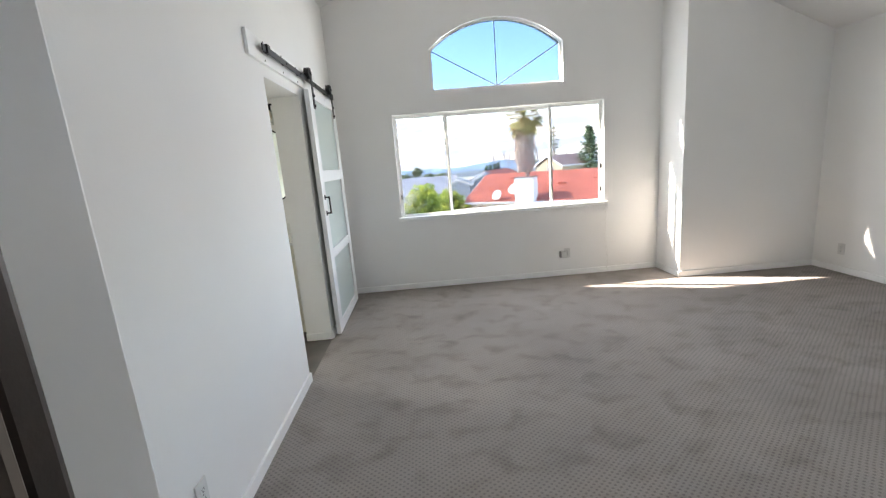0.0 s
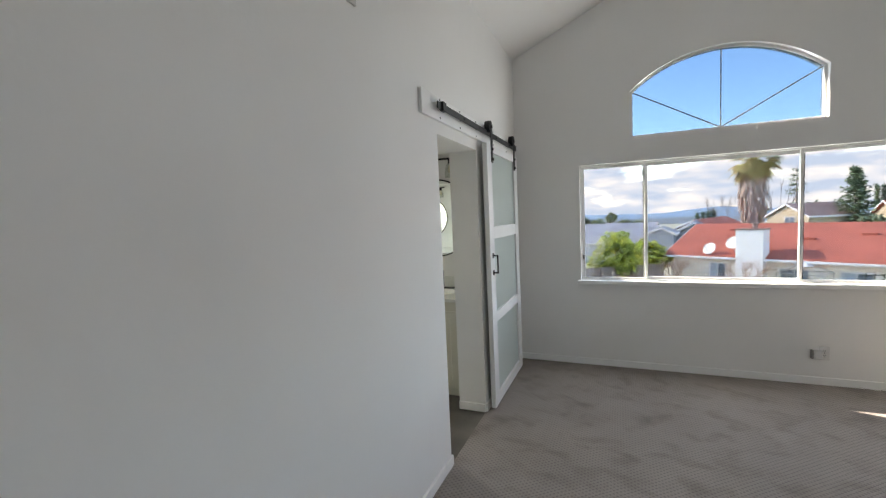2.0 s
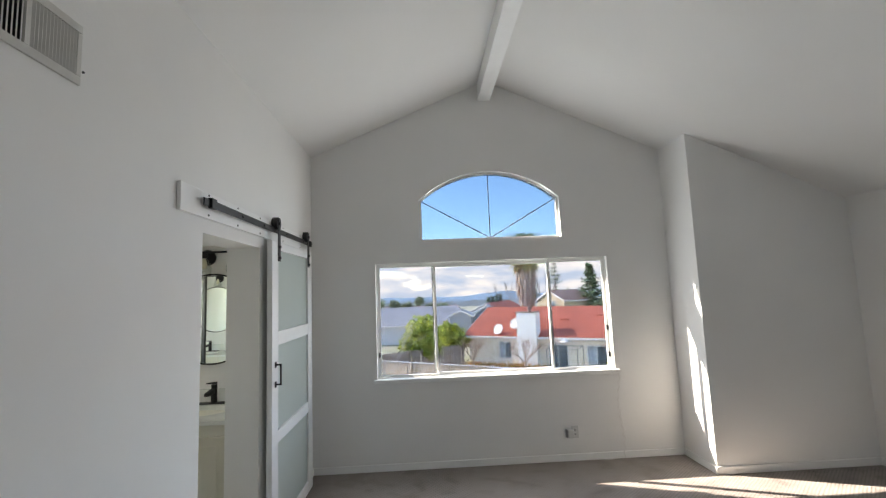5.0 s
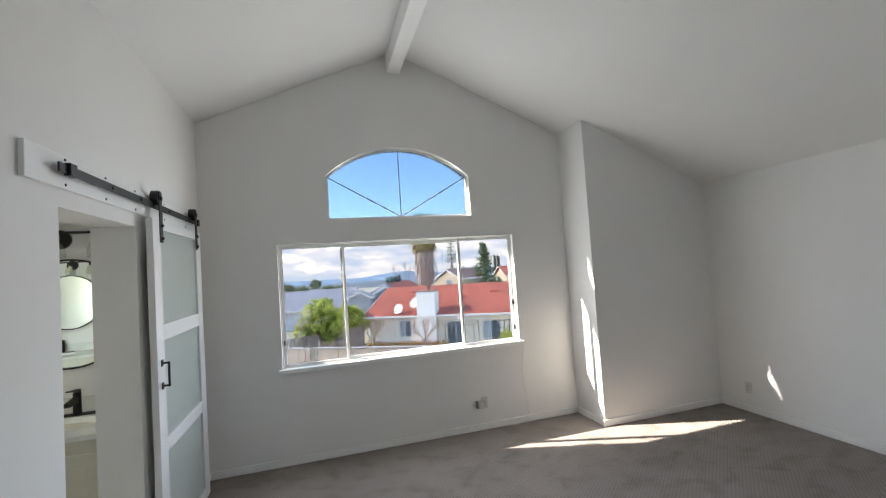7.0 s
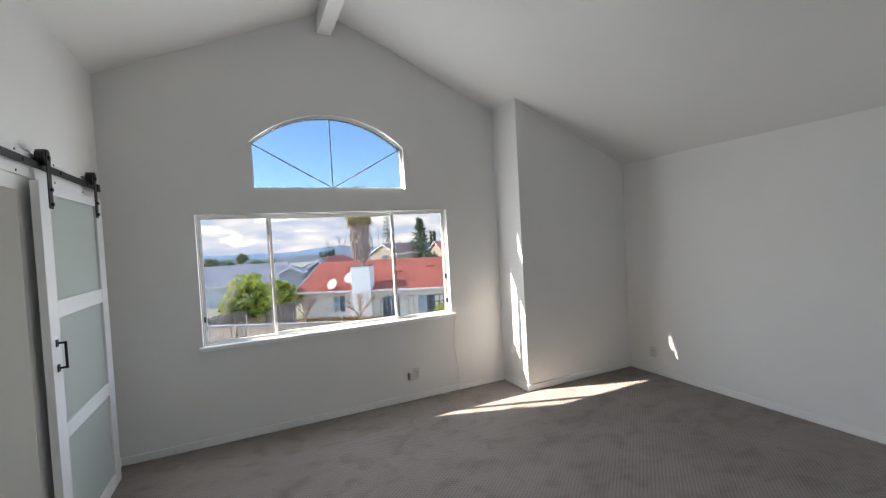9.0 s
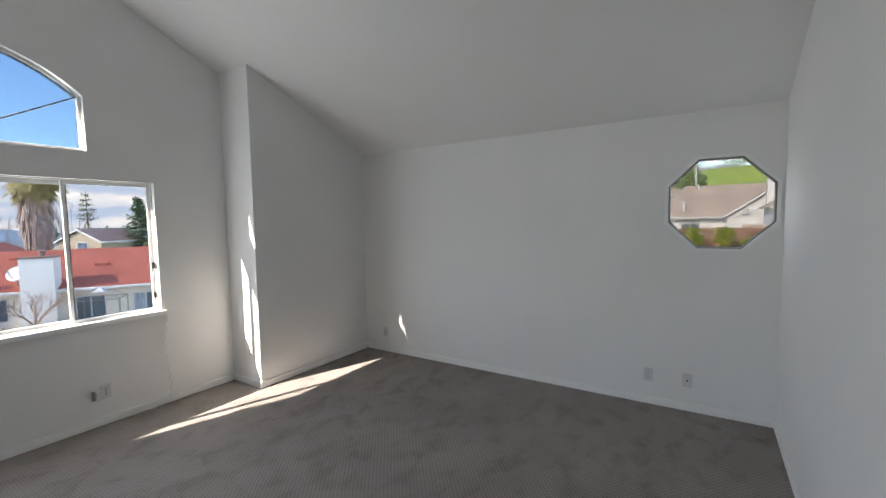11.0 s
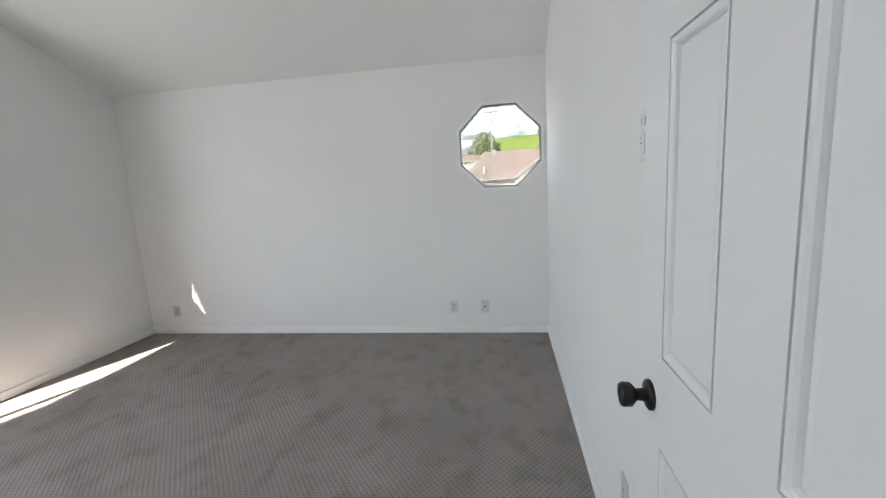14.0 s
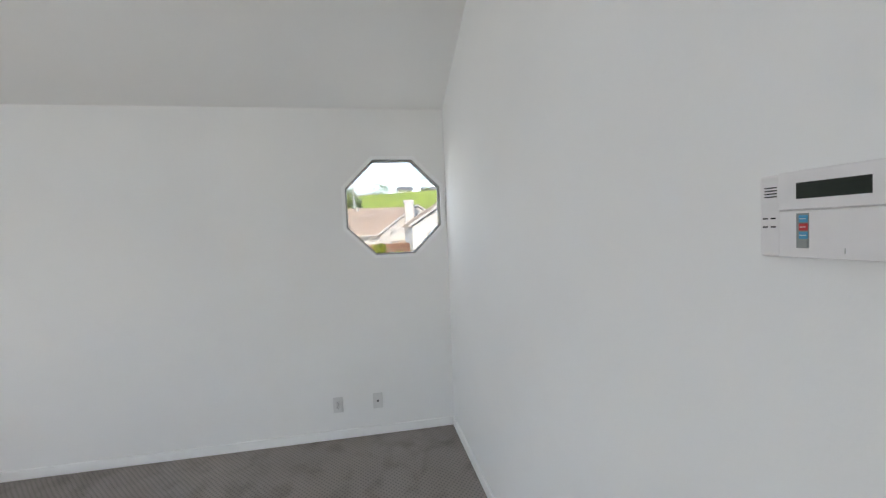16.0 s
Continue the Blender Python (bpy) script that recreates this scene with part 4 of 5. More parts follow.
house((12.3, 60), 66, 16, 6.0, -1.9, -6.0, 1.5, STUCCO, RED, "far house with a red shingle roof", over=0.3)
yh = house((19.4, 55.6), 30, 6.5, 5.4, -0.25, -5, 1.4, STUCCO_Y, DULL, "far yellow stucco gabled house with a brown roof", over=0.25)
yw = lpart("window", boxes((0.13, 0.21, 1.7, 2.9, -1.05, -0.15)), PAINTW, yh)
lpart("pane", boxes((0.11, 0.129, 1.78, 2.26, -0.98, -0.22)), FARGLASS, yw)
lpart("pane", boxes((0.11, 0.129, 2.34, 2.82, -0.98, -0.22)), FARGLASS, yw)
house((31, 66), -10, 16, 10, -0.6, -4, 1.6, STUCCO_Y, RED, "far house on the rise with a red roof", ((2, 3.4, -2.2, -1.0, "plain"),))
house((30, 58), -20, 9, 8, -1.2, -4, 1.6, STUCCO_W, GREY, "far white house with a grey roof", ((1, 2.2, -2.4, -1.5, "plain"),))
house((-40, 95), 10, 20, 12, -4, -9, 2.4, STUCCO_W, GREY, "distant pale house with a grey roof")
house((-12, 100), -14, 20, 12, -4.2, -9, 2.4, STUCCO, DULL, "distant cream house with a brown roof")

# ---- fences ----
FENCEW = material("weathered_fence", (0.56, 0.44, 0.35), 0.9, vary=0.35, scale=1.2, bump=0.3, bump_scale=40)
FENCED = material("dark_fence", (0.30, 0.225, 0.185), 0.9, vary=0.3, scale=1.2)
FENCER = material("reddish_fence", (0.36, 0.20, 0.14), 0.9, vary=0.25, scale=1.2)


def fence(p0, p1, ztop, height, mat, label, w=0.145, cap=True):
    p0, p1 = Vector(p0), Vector(p1)
    L = (p1 - p0).length
    ob = thing("fence", (0, 0, 0), label, "fence")
    n = int(L / (w + 0.012))
    bm = bmesh.new()
    box(bm, 0, w, -0.010, 0.010, ztop - height, ztop)
    me = bpy.data.meshes.new("board")
    bm.to_mesh(me)
    bm.free()
    me.materials.append(mat)
    for i in range(n):
        b = new("board", me)
        b.parent = ob
        b.matrix_basis = pose(i * (w + 0.012), random.uniform(-0.006, 0.006), random.uniform(-0.03, 0.02), 0, random.uniform(-0.6, 0.6), 0)
    for i in range(int(L / 2.4) + 1):
        bm = boxes((i * 2.4 - 0.05, i * 2.4 + 0.05, -0.12, -0.018, ztop - height - 0.4, ztop + 0.04))
        lpart("post", bm, mat, ob)
    lpart("top_rail", boxes((0, L, -0.06, 0.03, ztop + 0.045, ztop + 0.085)) if cap else boxes((0, L, -0.06, -0.02, ztop - 0.3, ztop - 0.2)), PAINTW if cap else mat, ob)
    lpart("bottom_rail", boxes((0, L, -0.06, -0.019, ztop - height + 0.15, ztop - height + 0.24)), mat, ob)
    ob.matrix_basis = pose(p0.x, p0.y, 0, 0, 0, math.degrees(math.atan2(p1.y - p0.y, p1.x - p0.x)))


fence((-6, 29.0), (12.0, 18.2), -2.38, 1.9, FENCEW, "weathered grey board fence with a pale top rail")
fence((-8.5, 27.6), (4.0, 34.9), -2.62, 1.8, FENCED, "dark weathered board fence between the yards", cap=False)
fence((39.2, 14), (39.2, -9), 0.62, 1.5, FENCER, "reddish brown board fence below the hill", cap=False)

# ---- planting ----


def leaf(name, light, dark, scale, through_share=0.45):
    """Leaves that let part of the light through."""
    m = material(name, light, 0.6, second=dark, scale=scale)
    t = m.node_tree
    b = t.nodes["Principled BSDF"]
    tl, mx = t.nodes.new("ShaderNodeBsdfTranslucent"), t.nodes.new("ShaderNodeMixShader")
    mx.inputs[0].default_value = through_share
    t.links.new(b.inputs["Base Color"].links[0].from_socket, tl.inputs[0])
    t.links.new(b.outputs[0], mx.inputs[1])
    t.links.new(tl.outputs[0], mx.inputs[2])
    t.links.new(mx.outputs[0], t.nodes["Material Output"].inputs[0])
    return m


LEAFY = leaf("yellow_green_leaves", (0.74, 0.74, 0.17), (0.28, 0.36, 0.07), 1.9, 0.5)
LEAFD = leaf("dark_leaves", (0.24, 0.31, 0.17), (0.10, 0.16, 0.08), 1.6, 0.3)
LEAFO = leaf("orange_hedge_leaves", (0.62, 0.36, 0.13), (0.40, 0.28, 0.12), 2)
LEAFM = leaf("mid_leaves", (0.34, 0.37, 0.23), (0.19, 0.24, 0.14), 0.6)
# paler than LEAFM: haze over the hill is put into the leaf colour
LEAFH = leaf("hazed_hill_leaves", (0.62, 0.66, 0.44), (0.42, 0.48, 0.28), 0.6)
BARK = material("bark", (0.22, 0.16, 0.13), 0.95, vary=0.25, scale=4)
TWIG = material("bare_twigs", (0.42, 0.28, 0.22), 0.9, vary=0.2, scale=4)
THATCH = leaf("dry_palm_thatch", (0.80, 0.66, 0.57), (0.34, 0.26, 0.22), 3.2, 0.35)
FROND = leaf("palm_frond", (0.50, 0.50, 0.22), (0.52, 0.40, 0.20), 1.5)


def leaves(bm, centre, radii, count, size, rng):
    """Small tilted leaf clumps in an uneven crown."""
    c = Vector(centre)
    made = 0
    while made < count:
        d = Vector((rng.gauss(0, 1), rng.gauss(0, 1), rng.gauss(0, 1))).normalized()
        k = 0.72 + 0.42 * noise.noise(d * 1.9 + c * 0.37)
        r = k * (1 - 0.55 * rng.random() ** 2)
        p = c + Vector((d.x * radii[0] * r, d.y * radii[1] * r, d.z * radii[2] * r))
        if noise.noise(p * (1.6 / max(radii))) < -0.28:
            made += 1
            continue
        u = Vector((rng.uniform(-1, 1), rng.uniform(-1, 1), rng.uniform(-1, 1))).normalized()
        v = u.cross(Vector((rng.uniform(-1, 1), rng.uniform(-1, 1), rng.uniform(-1, 1)))).normalized()
        s = size * rng.uniform(0.6, 1.4)
        q = [bm.verts.new(p + u * s), bm.verts.new(p + v * s * 0.6), bm.verts.new(p - u * s), bm.verts.new(p - v * s * 0.6)]
        bm.faces.new(q)
        made += 1


def leafy_tree(base, blobs, mat, label, size, count, name="tree", category="tree", trunk=0.12):
    rng = random.Random(int(base[0] * 31 + base[1] * 17))
    ob = thing(name, base, label, category)
    bm = bmesh.new()
    for c, r in blobs:
        tube(bm, base, c, trunk, trunk * 0.3, n=7)
    part("trunk", bm, BARK, ob)
    bm = bmesh.new()
    for c, r in blobs:
        leaves(bm, c, r, count, size, rng)
    part("crown", bm, mat, ob)


def branch(bm, p, d, length, r, depth, rng, spread):
    q = p + d * length
    tube(bm, p, q, r, r * 0.65, n=5)
    if depth == 0:
        return
    for _ in range(rng.choice((2, 3, 3))):
        e = (d + Vector((rng.uniform(-1, 1), rng.uniform(-1, 1), rng.uniform(-0.25, 0.9))) * spread).normalized()
        branch(bm, q, e, length * rng.uniform(0.55, 0.85), r * 0.62, depth - 1, rng, spread)


def bare_tree(base, height, label, seed, spread=0.75, depth=4, r=0.09, mat=TWIG):
    rng = random.Random(seed)
    ob = thing("bare_tree", base, label, "tree")
    bm = bmesh.new()
    tube(bm, base, Vector(base) + Vector((0, 0, height * 0.32)), r * 1.3, r, n=7)
    part("trunk", bm, mat, ob)
    bm = bmesh.new()
    top = Vector(base) + Vector((0, 0, height * 0.31))
    for k in range(5):
        a = k * 1.257 + rng.random()
        branch(bm, top, Vector((math.cos(a) * spread, math.sin(a) * spread, 0.9)).normalized(), height * 0.28, r * 0.55, depth - 1, rng, spread)
    part("branches", bm, mat, ob)


def on_ground(x, y):
    return (x, y, ground_z(x, y))


b = away(-0.6, 0, 33)
leafy_tree(on_ground(b.x, b.y), [(Vector((b.x + 0.1, b.y, -1.5)), (1.7, 1.5, 1.75)), (Vector((b.x - 0.9, b.y - 0.2, -2.3)), (1.2, 1.1, 1.1)), (Vector((b.x + 0.7, b.y - 0.3, -2.5)), (1.1, 1.0, 1.2))], LEAFY, "round yellow-green leafy tree behind the fence", 0.13, 3000)
b = away(3.2, 0, 37)
leafy_tree(on_ground(b.x, b.y), [(Vector((b.x, b.y, -2.1)), (1.5, 1.4, 1.45)), (Vector((b.x + 0.9, b.y, -2.7)), (1.0, 1.0, 1.0))], LEAFY, "smaller yellow-green leafy tree by the red-roofed house", 0.13, 2400)
p = MA @ Vector((1.7, -1.6, 0))
bare_tree((p.x, p.y, BASE_A), 2.5, "pruned bare tree against the cream wall", 5, 0.7, 5, 0.10)
p = MA @ Vector((6.3, -2.2, 0))
bare_tree((p.x, p.y, BASE_A), 2.6, "pruned bare tree in front of the chimney", 11, 0.75, 5, 0.10)
b = away(-4.9, 0, 27)
bare_tree(on_ground(b.x, b.y), 4.4, "tall pale bare sapling by the fence", 21, 0.6, 5, 0.035, material("pale_twigs", (0.70, 0.62, 0.58), 0.9, vary=0.15, scale=4))
b = away(0.3, 0, 29.5)
bare_tree(on_ground(b.x, b.y), 2.2, "small bare shrub behind the fence", 31, 0.9, 4, 0.05)
b = away(4.0, 0, 31.5)
bare_tree(on_ground(b.x, b.y), 2.0, "small bare shrub beside the fence", 41, 0.9, 4, 0.05)
bm = bmesh.new()
rng = random.Random(3)
for i in range(12):
    p = MA @ Vector((0.6 + i * 0.62, -0.9, BASE_A + 0.25))
    leaves(bm, p, (0.55, 0.4, 0.45), 420, 0.06, rng)
hd = thing("hedge", tuple(MA @ Vector((4.0, -0.9, BASE_A))), "low rust-brown hedge along the cream wall", "hedge")
part("foliage", bm, LEAFO, hd)
p = MA @ Vector((12.6, -1.8, BASE_A))
leafy_tree(tuple(p), [(p + Vector((0, 0, 0.9)), (0.8, 0.7, 0.8))], LEAFY, "yellow-green shrub near the patio", 0.07, 1500, "shrub", "shrub", 0.04)
# dark lattice panel near the patio
lat = thing("lattice_screen", tuple(MA @ Vector((12.0, -1.6, BASE_A + 1.2))), "leaning dark metal lattice screen on the patio", "screen")
bm = bmesh.new()
for k in range(4):
    tube(bm, MA @ Vector((11.6 + 0.35 * k, -1.6, BASE_A + 0.0)), MA @ Vector((11.75 + 0.35 * k, -1.6, BASE_A + 2.25)), 0.035, n=5)
for k in range(3):
    tube(bm, MA @ Vector((11.6, -1.6, BASE_A + 1.1 + 0.5 * k)), MA @ Vector((12.85, -1.6, BASE_A + 1.2 + 0.5 * k)), 0.035, n=5)
part("bars", bm, BLACK, lat)

# palm
pb = away(13.67, 0, 46)
PZ = 4.55
palm = thing("palm_tree", on_ground(pb.x, pb.y), "tall fan palm with a shaggy skirt of dry fronds", "palm")
bm = bmesh.new()
tube(bm, (pb.x, pb.y, ground_z(pb.x, pb.y)), (pb.x, pb.y, PZ + 0.6), 0.42, 0.34, n=12)
part("trunk", bm, BARK, palm)
bm = bmesh.new()
rng = random.Random(8)
for i in range(2200):
    h = rng.random()
    z = -0.6 + (PZ + 0.6) * h
    a = rng.random() * 6.2832
    rr = (0.55 + 0.40 * math.sin(min(1, h * 1.15) * 2.2)) * rng.uniform(0.5, 1.3)
    top = Vector((pb.x + math.cos(a) * rr * 0.75, pb.y + math.sin(a) * rr * 0.75, z + 0.7))
    low = Vector((pb.x + math.cos(a + 0.15) * rr, pb.y + math.sin(a + 0.15) * rr, z - rng.uniform(0.1, 0.9)))
    side = Vector((-math.sin(a), math.cos(a), rng.uniform(-0.3, 0.3))) * rng.uniform(0.04, 0.12)
    bm.faces.new([bm.verts.new(c) for c in (top - side * 0.4, top + side * 0.4, low + side, low - side * 0.2)])
part("skirt", bm, THATCH, palm, "shaggy grey-brown dry fronds")
bm = bmesh.new()
for i in range(150):
    a = rng.random() * 6.2832
    lift = rng.uniform(-1.6, 2.6)
    d = Vector((math.cos(a), math.sin(a), lift)).normalized()
    o_ = Vector((pb.x, pb.y, PZ + 1.05))
    hub = o_ + d * rng.uniform(0.9, 1.75)
    side = d.cross(Vector((0, 0, 1))).normalized()
    up = side.cross(d)
    bm.faces.new([bm.verts.new(c) for c in (o_ - side * 0.03, o_ + side * 0.03, hub + side * 0.03, hub - side * 0.03)])
    for k in range(15):
        t = -1.5 + 3.0 * k / 14
        e = (d * math.cos(t) + side * math.sin(t)).normalized()
        ln = rng.uniform(0.7, 1.1) * (0.75 + 0.25 * math.cos(t))
        tip = hub + e * ln + Vector((0, 0, -0.25 * ln))
        w = e.cross(up) * 0.075
        bm.faces.new([bm.verts.new(c) for c in (hub - w * 0.5, hub + e * ln * 0.5 + w, tip, hub + e * ln * 0.5 - w)])
part("crown", bm, FROND, palm, "green and drying fan fronds")


def conifer(base, top_z, width, mat, label, layers, size, gap=0.0, seed=1, droop=0.1):
    rng = random.Random(seed)
    ob = thing("conifer", base, label, "tree")
    bm = bmesh.new()
    H = top_z - base[2]
    tube(bm, base, (base[0], base[1], top_z), H * 0.018, 0.02, n=7)
    part("trunk", bm, BARK, ob)
    bm = bmesh.new()
    for i in range(layers):
        h = i / layers
        z = base[2] + H * (0.22 + 0.77 * h)
        rad = width * (1 - h) ** 0.8 + 0.12
        for k in range(9):
            if rng.random() < gap:
                continue
            a = rng.random() * 6.2832
            L = rad * rng.uniform(0.6, 1.1)
            q = Vector((base[0] + math.cos(a) * L, base[1] + math.sin(a) * L, z - L * droop + rng.uniform(-0.2, 0.2)))
            tube(bm, (base[0], base[1], z), q, 0.03, 0.01, n=3)
            for j in range(16):
                f = rng.uniform(0.25, 1.0)
                c = Vector((base[0], base[1], z)).lerp(q, f) + Vector((rng.gauss(0, 0.14), rng.gauss(0, 0.14), rng.gauss(0, 0.09)))
                u = Vector((rng.uniform(-1, 1), rng.uniform(-1, 1), rng.uniform(-0.4, 0.4))).normalized() * size
                v = u.cross(Vector((rng.uniform(-1, 1), rng.uniform(-1, 1), 1))).normalized() * size * 0.45
                bm.faces.new([bm.verts.new(c + s_) for s_ in (u, v, -u, -v)])
    part("crown", bm, mat, ob)


b = away(17.4, 0, 72)
conifer((b.x, b.y, -6), 6.3, 2.6, LEAFM, "tall sparse conifer with tiered branches", 15, 0.15, 0.5, 4, -0.05)
b = away(21.8, 0, 62)
conifer((b.x, b.y, -5), 5.0, 2.7, LEAFD, "dense dark green conifer", 22, 0.24, 0.12, 6, 0.15)
for i, az in enumerate((8.5, 9.05, 9.6, 10.1, 23.28, 23.74)):
    b = away(az, 0, 84)
    top = away(az, -0.92 + 0.11 * i if i < 4 else 1.2, 84).z
    conifer((b.x, b.y, -9), top, 0.13, LEAFD, "slim dark green cypress among distant roofs", 26, 0.13, 0.0, 50 + i, -0.8)
for az, r, z, rad in ((19.3, 66, 0.2, 2.2), (20.3, 70, 0.0, 2.0), (23.0, 57, -0.9, 1.5), (-4.3, 80, -0.5, 1.6), (-2.6, 83, -1.1, 1.7), (-0.9, 80, 0.2, 1.3), (0.8, 84, -1.3, 1.5), (2.4, 90, -1.6, 1.6), (-6.5, 78, -0.4, 2.0), (14.2, 80, 0.6, 1.6)):
    b = away(az, 0, r)
    leafy_tree((b.x, b.y, z - 6), [(Vector((b.x, b.y, z - 0.2)), (rad, rad, rad * 0.9))], LEAFM, "distant rounded tree among the roofs", 0.16, 1600)
b = away(10.9, 0, 85)
bare_tree((b.x, b.y, -9), 11.5, "distant tall bare tree", 77, 0.35, 4, 0.12, BARK)
b = away(15.8, 0, 80)
bare_tree((b.x, b.y, -7), 11.5, "distant tall bare poplar", 78, 0.3, 4, 0.12, BARK)

# far hills across the water


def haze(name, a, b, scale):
    """Far land with the air's haze put into its colour and a faint glow."""
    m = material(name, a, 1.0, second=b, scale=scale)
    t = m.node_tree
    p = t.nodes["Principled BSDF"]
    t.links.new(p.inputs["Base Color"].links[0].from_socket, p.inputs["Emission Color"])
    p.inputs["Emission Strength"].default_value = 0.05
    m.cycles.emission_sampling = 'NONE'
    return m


HILL = haze("haze_blue_hills", (0.36, 0.47, 0.62), (0.31, 0.42, 0.57), 0.01)
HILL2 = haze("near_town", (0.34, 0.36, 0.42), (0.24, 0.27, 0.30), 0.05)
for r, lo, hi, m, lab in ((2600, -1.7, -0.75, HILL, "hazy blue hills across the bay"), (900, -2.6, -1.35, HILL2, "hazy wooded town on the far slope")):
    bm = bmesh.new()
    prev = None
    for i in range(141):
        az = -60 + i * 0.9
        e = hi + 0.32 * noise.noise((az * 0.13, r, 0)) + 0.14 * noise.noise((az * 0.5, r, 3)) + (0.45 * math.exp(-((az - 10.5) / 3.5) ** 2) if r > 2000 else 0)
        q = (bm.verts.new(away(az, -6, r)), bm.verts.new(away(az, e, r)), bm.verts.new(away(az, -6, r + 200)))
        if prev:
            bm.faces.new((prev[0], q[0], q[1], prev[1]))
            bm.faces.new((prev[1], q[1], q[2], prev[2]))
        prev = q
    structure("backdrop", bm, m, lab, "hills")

# ---- side towards the hill ----
EYE = Vector((1.25, 0.60, 1.6))
hb = house((46.0, 5.0), -90, 11.0, 11.5, 1.30, -1.1, 3.15, STUCCO_W, BROWN, "white house with a broad tan hipped shingle roof", ((2.2, 3.7, -0.4, 0.9, "plain"), (5.6, 6.8, -0.4, 0.9, "plain")))
for ob_ in hb.children:
    if ob_.name.split(".")[0] in ("wall", "roof", "fascia"):
        for v_ in ob_.data.vertices:
            if v_.co.x < 0.5 and abs(v_.co.y - 5.75) < 0.1:
                v_.co.x += 2.3
for u, v, h in ((2.4, 1.2, 0.62), (3.5, 5.0, 0.45)):
    bm = bmesh.new()
    z = 1.44 + v * 3.15 / 5.75
    tube(bm, (u, v, z - 0.15), (u, v, z + h), 0.13, n=10)
    tube(bm, (u, v, z + h), (u, v, z + h + 0.07), 0.18, n=10)
    lpart("roof_vent", bm, PAINTW, hb, "white roof vent pipe")
house((77, 12.5), -90, 9, 7, 4.6, -3, 1.3, STUCCO_W, BROWN, "distant pale house below the hill")
hc = house((45.2, -8.9), 0, 8, 8.4, 1.35, -1.1, 3.0, STUCCO_W, BROWN, "white gabled wing with a tan roof", over=0.25)
hd2 = house((36.2, -11.0), 0, 7.5, 8.2, 2.0, -1.1, 2.6, STUCCO_W, BROWN, "white gabled house with a tan roof near the fence", over=0.3)
cc = thing("chimney", (44.3, -3.7, -1.1), "white stucco chimney beside the gable", "chimney")
part("stack", boxes((43.8, 44.6, -4.15, -3.3, -1.4, 4.6), bevel=0.04), STUCCO_W, cc)
part("cap", boxes((43.7, 44.7, -4.25, -3.2, 4.6005, 4.8)), STUCCO_W, cc)
lo = house((41.0, -1.7), -90, 2.6, 3.2, 0.15, -1.1, 0.5, STUCCO_W, BROWN, "small white lean-to annex with a window", ((0.9, 1.8, -0.9, -0.1, "plain"),), over=0.2)
ldish("white satellite dish on the tan roof", (45.2, -2.0, 1.95), Vector((-0.75, -0.3, 0.45)).normalized(), 0.7)
for az, r, h, seed in ((88.6, 36.5, 0.9, 1), (91.6, 36.5, 0.95, 2), (94.0, 37, 0.5, 3), (86.5, 37, 0.5, 4)):
    b = away(az, 0, r)
    g = ground_z(b.x, b.y)
    leafy_tree((b.x, b.y, g), [(Vector((b.x, b.y, g + h)), (0.9, 0.9, h))], LEAFY, "clipped yellow-green shrub by the fence", 0.07, 1800, "shrub", "shrub", 0.04)
pl = thing("utility_pole", on_ground(60, 2.0), "pale utility pole behind the tan roof", "pole")
bm = bmesh.new()
tube(bm, on_ground(60, 2.0), (60, 2.0, 11.5), 0.12, 0.09, n=8)
part("shaft", bm, PAINTW, pl)
part("crossarm", boxes((59.95, 60.05, 1.0, 3.0, 10.2, 10.35)), BARK, pl)
for az, r, z, rad in ((87.6, 75, 7.6, 2.7), (88.7, 80, 7.0, 2.2), (86.3, 85, 6.0, 2.0), (92.3, 178, 19.4, 4.6), (95.9, 180, 17.4, 2.6), (98.6, 175, 18.0, 2.4), (90.0, 176, 15.6, 2.2), (101.0, 178, 18.6, 3.0)):
    b = away(az, 0, r)
    leafy_tree((b.x, b.y, z - 5), [(Vector((b.x, b.y, z)), (rad, rad, rad))], LEAFH, "rounded tree on the grassy slope", 0.20, 1500)
for az, r, w in ((94.6, 186, 7), (98.0, 190, 8)):
    b = away(az, 0, r)
    house((b.x, b.y), -90, w, 8, 20.2, 14, 1.8, STUCCO_W, GREY, "distant white house on the hilltop")

# ---- clouds ----
CLOUD = bpy.data.materials.new("clouds")
CLOUD.use_nodes = True
CLOUD.cycles.emission_sampling = 'NONE'
ct = CLOUD.node_tree
ct.nodes.remove(ct.nodes["Principled BSDF"])
tc = ct.nodes.new("ShaderNodeTexCoord")
mp = ct.nodes.new("ShaderNodeMapping")
mp.inputs["Scale"].default_value = (0.0022, 0.0022, 0.0085)
ct.links.new(tc.outputs["Object"], mp.inputs["Vector"])
nz = ct.nodes.new("ShaderNodeTexNoise")
nz.inputs["Scale"].default_value, nz.inputs["Detail"].default_value, nz.inputs["Roughness"].default_value = 1.0, 7, 0.55
ct.links.new(mp.outputs["Vector"], nz.inputs["Vector"])
sep = ct.nodes.new("ShaderNodeSeparateXYZ")
ct.links.new(tc.outputs["Object"], sep.inputs[0])
fall = ct.nodes.new("ShaderNodeMapRange")
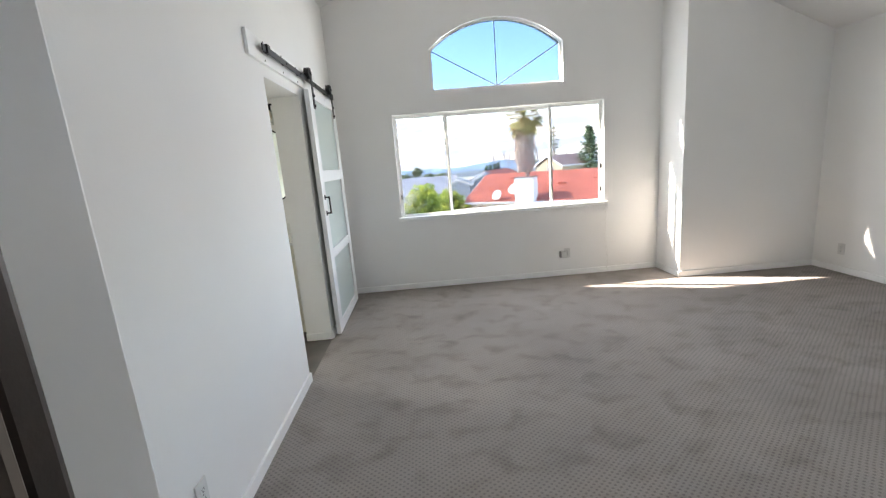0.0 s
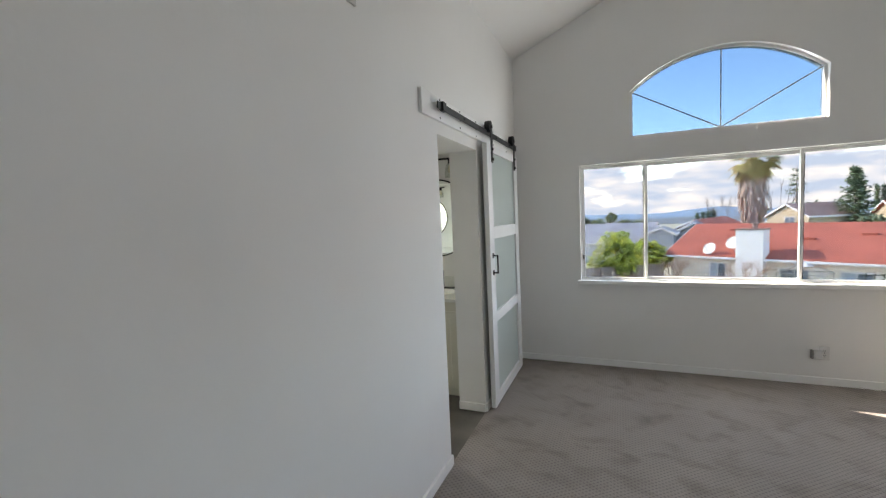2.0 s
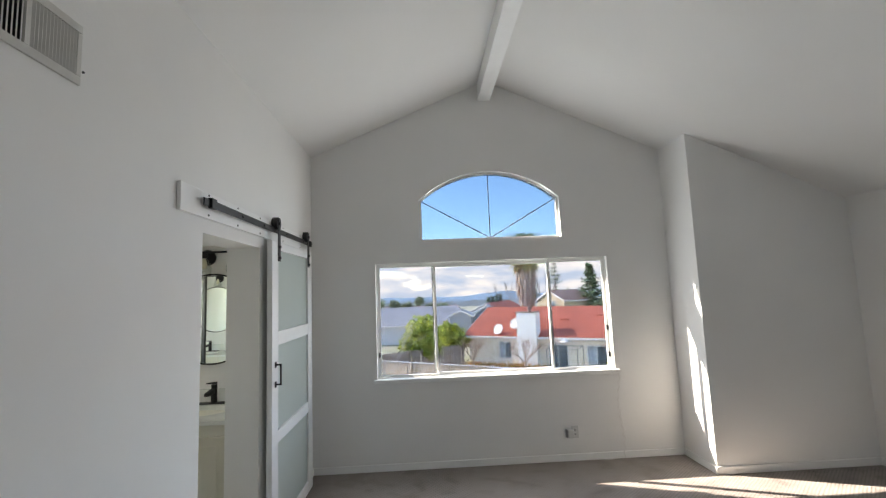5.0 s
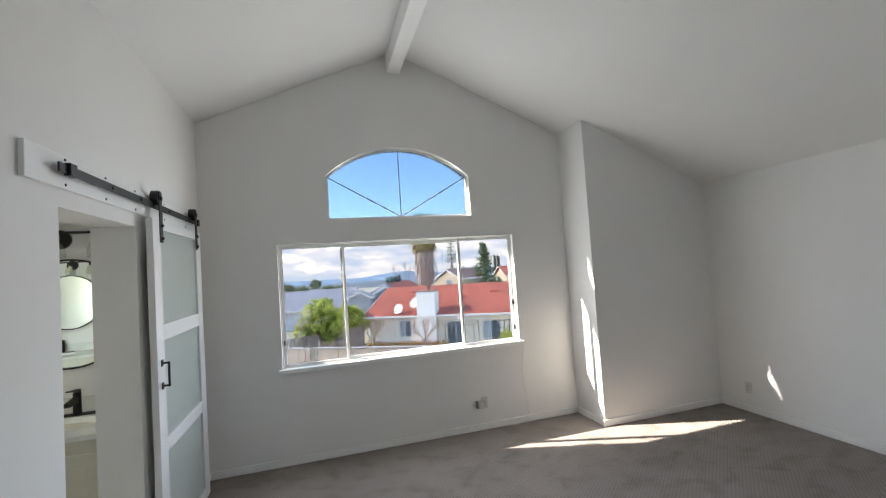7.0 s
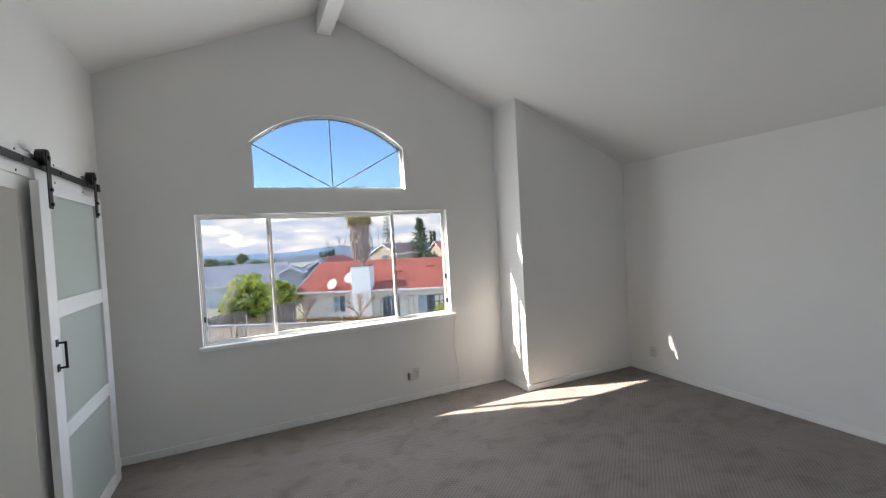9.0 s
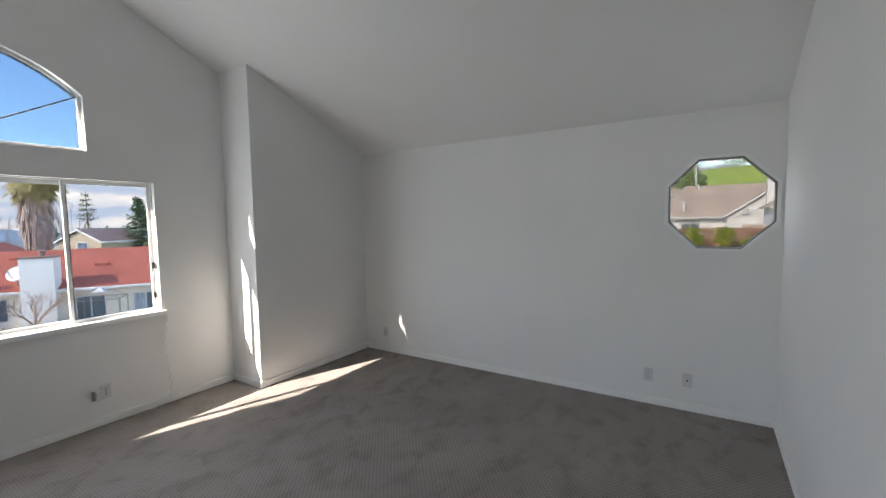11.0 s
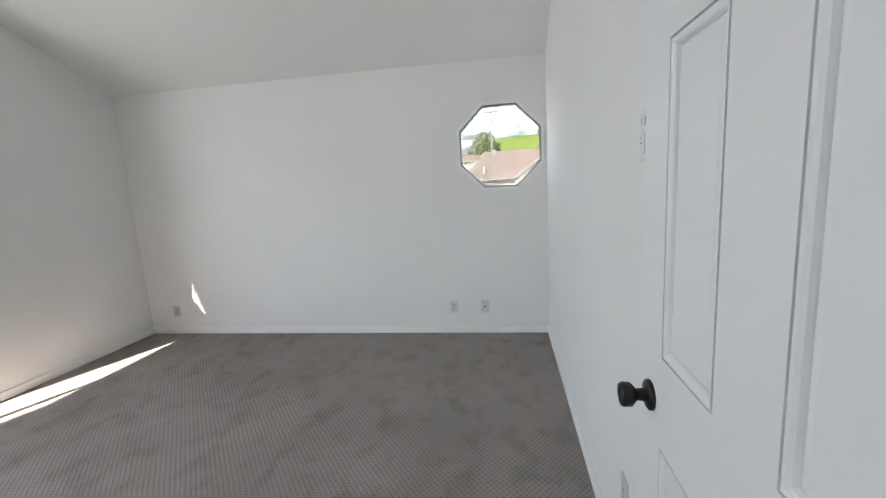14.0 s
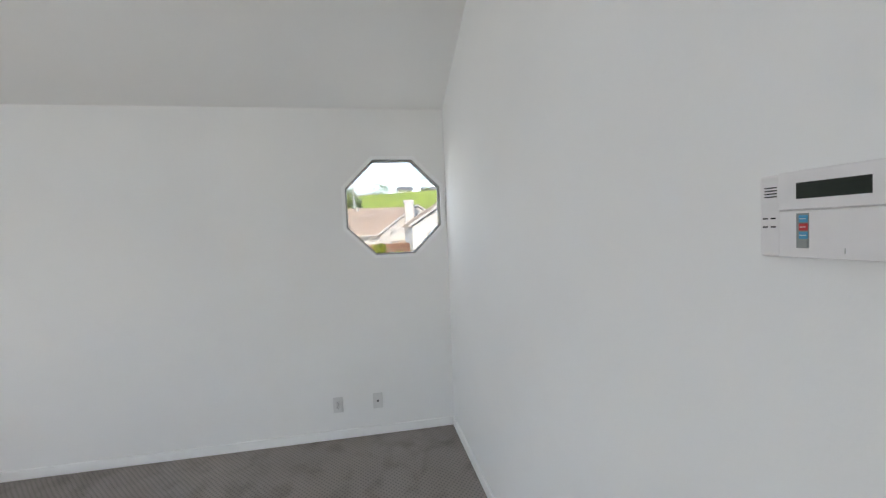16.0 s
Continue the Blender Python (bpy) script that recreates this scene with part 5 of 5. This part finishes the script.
fall.inputs["From Min"].default_value, fall.inputs["From Max"].default_value = 200, 520
fall.inputs["To Min"].default_value, fall.inputs["To Max"].default_value = 0.15, -0.18
ct.links.new(sep.outputs["Z"], fall.inputs["Value"])
add = ct.nodes.new("ShaderNodeMath")
ct.links.new(nz.outputs["Fac"], add.inputs[0])
ct.links.new(fall.outputs["Result"], add.inputs[1])
cover = ct.nodes.new("ShaderNodeValToRGB")
cover.color_ramp.elements[0].position, cover.color_ramp.elements[1].position = 0.49, 0.60
ct.links.new(add.outputs[0], cover.inputs["Fac"])
nz2 = ct.nodes.new("ShaderNodeTexNoise")
nz2.inputs["Scale"].default_value, nz2.inputs["Detail"].default_value = 1.6, 6
ct.links.new(mp.outputs["Vector"], nz2.inputs["Vector"])
tone = ct.nodes.new("ShaderNodeValToRGB")
tone.color_ramp.elements[0].position, tone.color_ramp.elements[1].position = 0.42, 0.68
tone.color_ramp.elements[0].color, tone.color_ramp.elements[1].color = (0.50, 0.65, 0.90, 1), (0.97, 1.0, 1.06, 1)
ct.links.new(nz2.outputs["Fac"], tone.inputs["Fac"])
em, tr, mx = ct.nodes.new("ShaderNodeEmission"), ct.nodes.new("ShaderNodeBsdfTransparent"), ct.nodes.new("ShaderNodeMixShader")
em.inputs["Strength"].default_value = 0.19
ct.links.new(tone.outputs["Color"], em.inputs["Color"])
ct.links.new(cover.outputs["Color"], mx.inputs[0])
ct.links.new(tr.outputs[0], mx.inputs[1])
ct.links.new(em.outputs[0], mx.inputs[2])
ct.links.new(mx.outputs[0], ct.nodes["Material Output"].inputs[0])
bm = bmesh.new()
rows2 = []
for k in range(7):
    rows2.append([bm.verts.new((3200 * math.sin(2 * math.pi * i / 48), 3200 * math.cos(2 * math.pi * i / 48), -260 + 140 * k)) for i in range(48)])
for k in range(6):
    for i in range(48):
        j = (i + 1) % 48
        bm.faces.new((rows2[k][i], rows2[k][j], rows2[k + 1][j], rows2[k + 1][i]))
cl = structure("backdrop_clouds", bm, CLOUD, "band of white and grey cumulus clouds", "clouds")
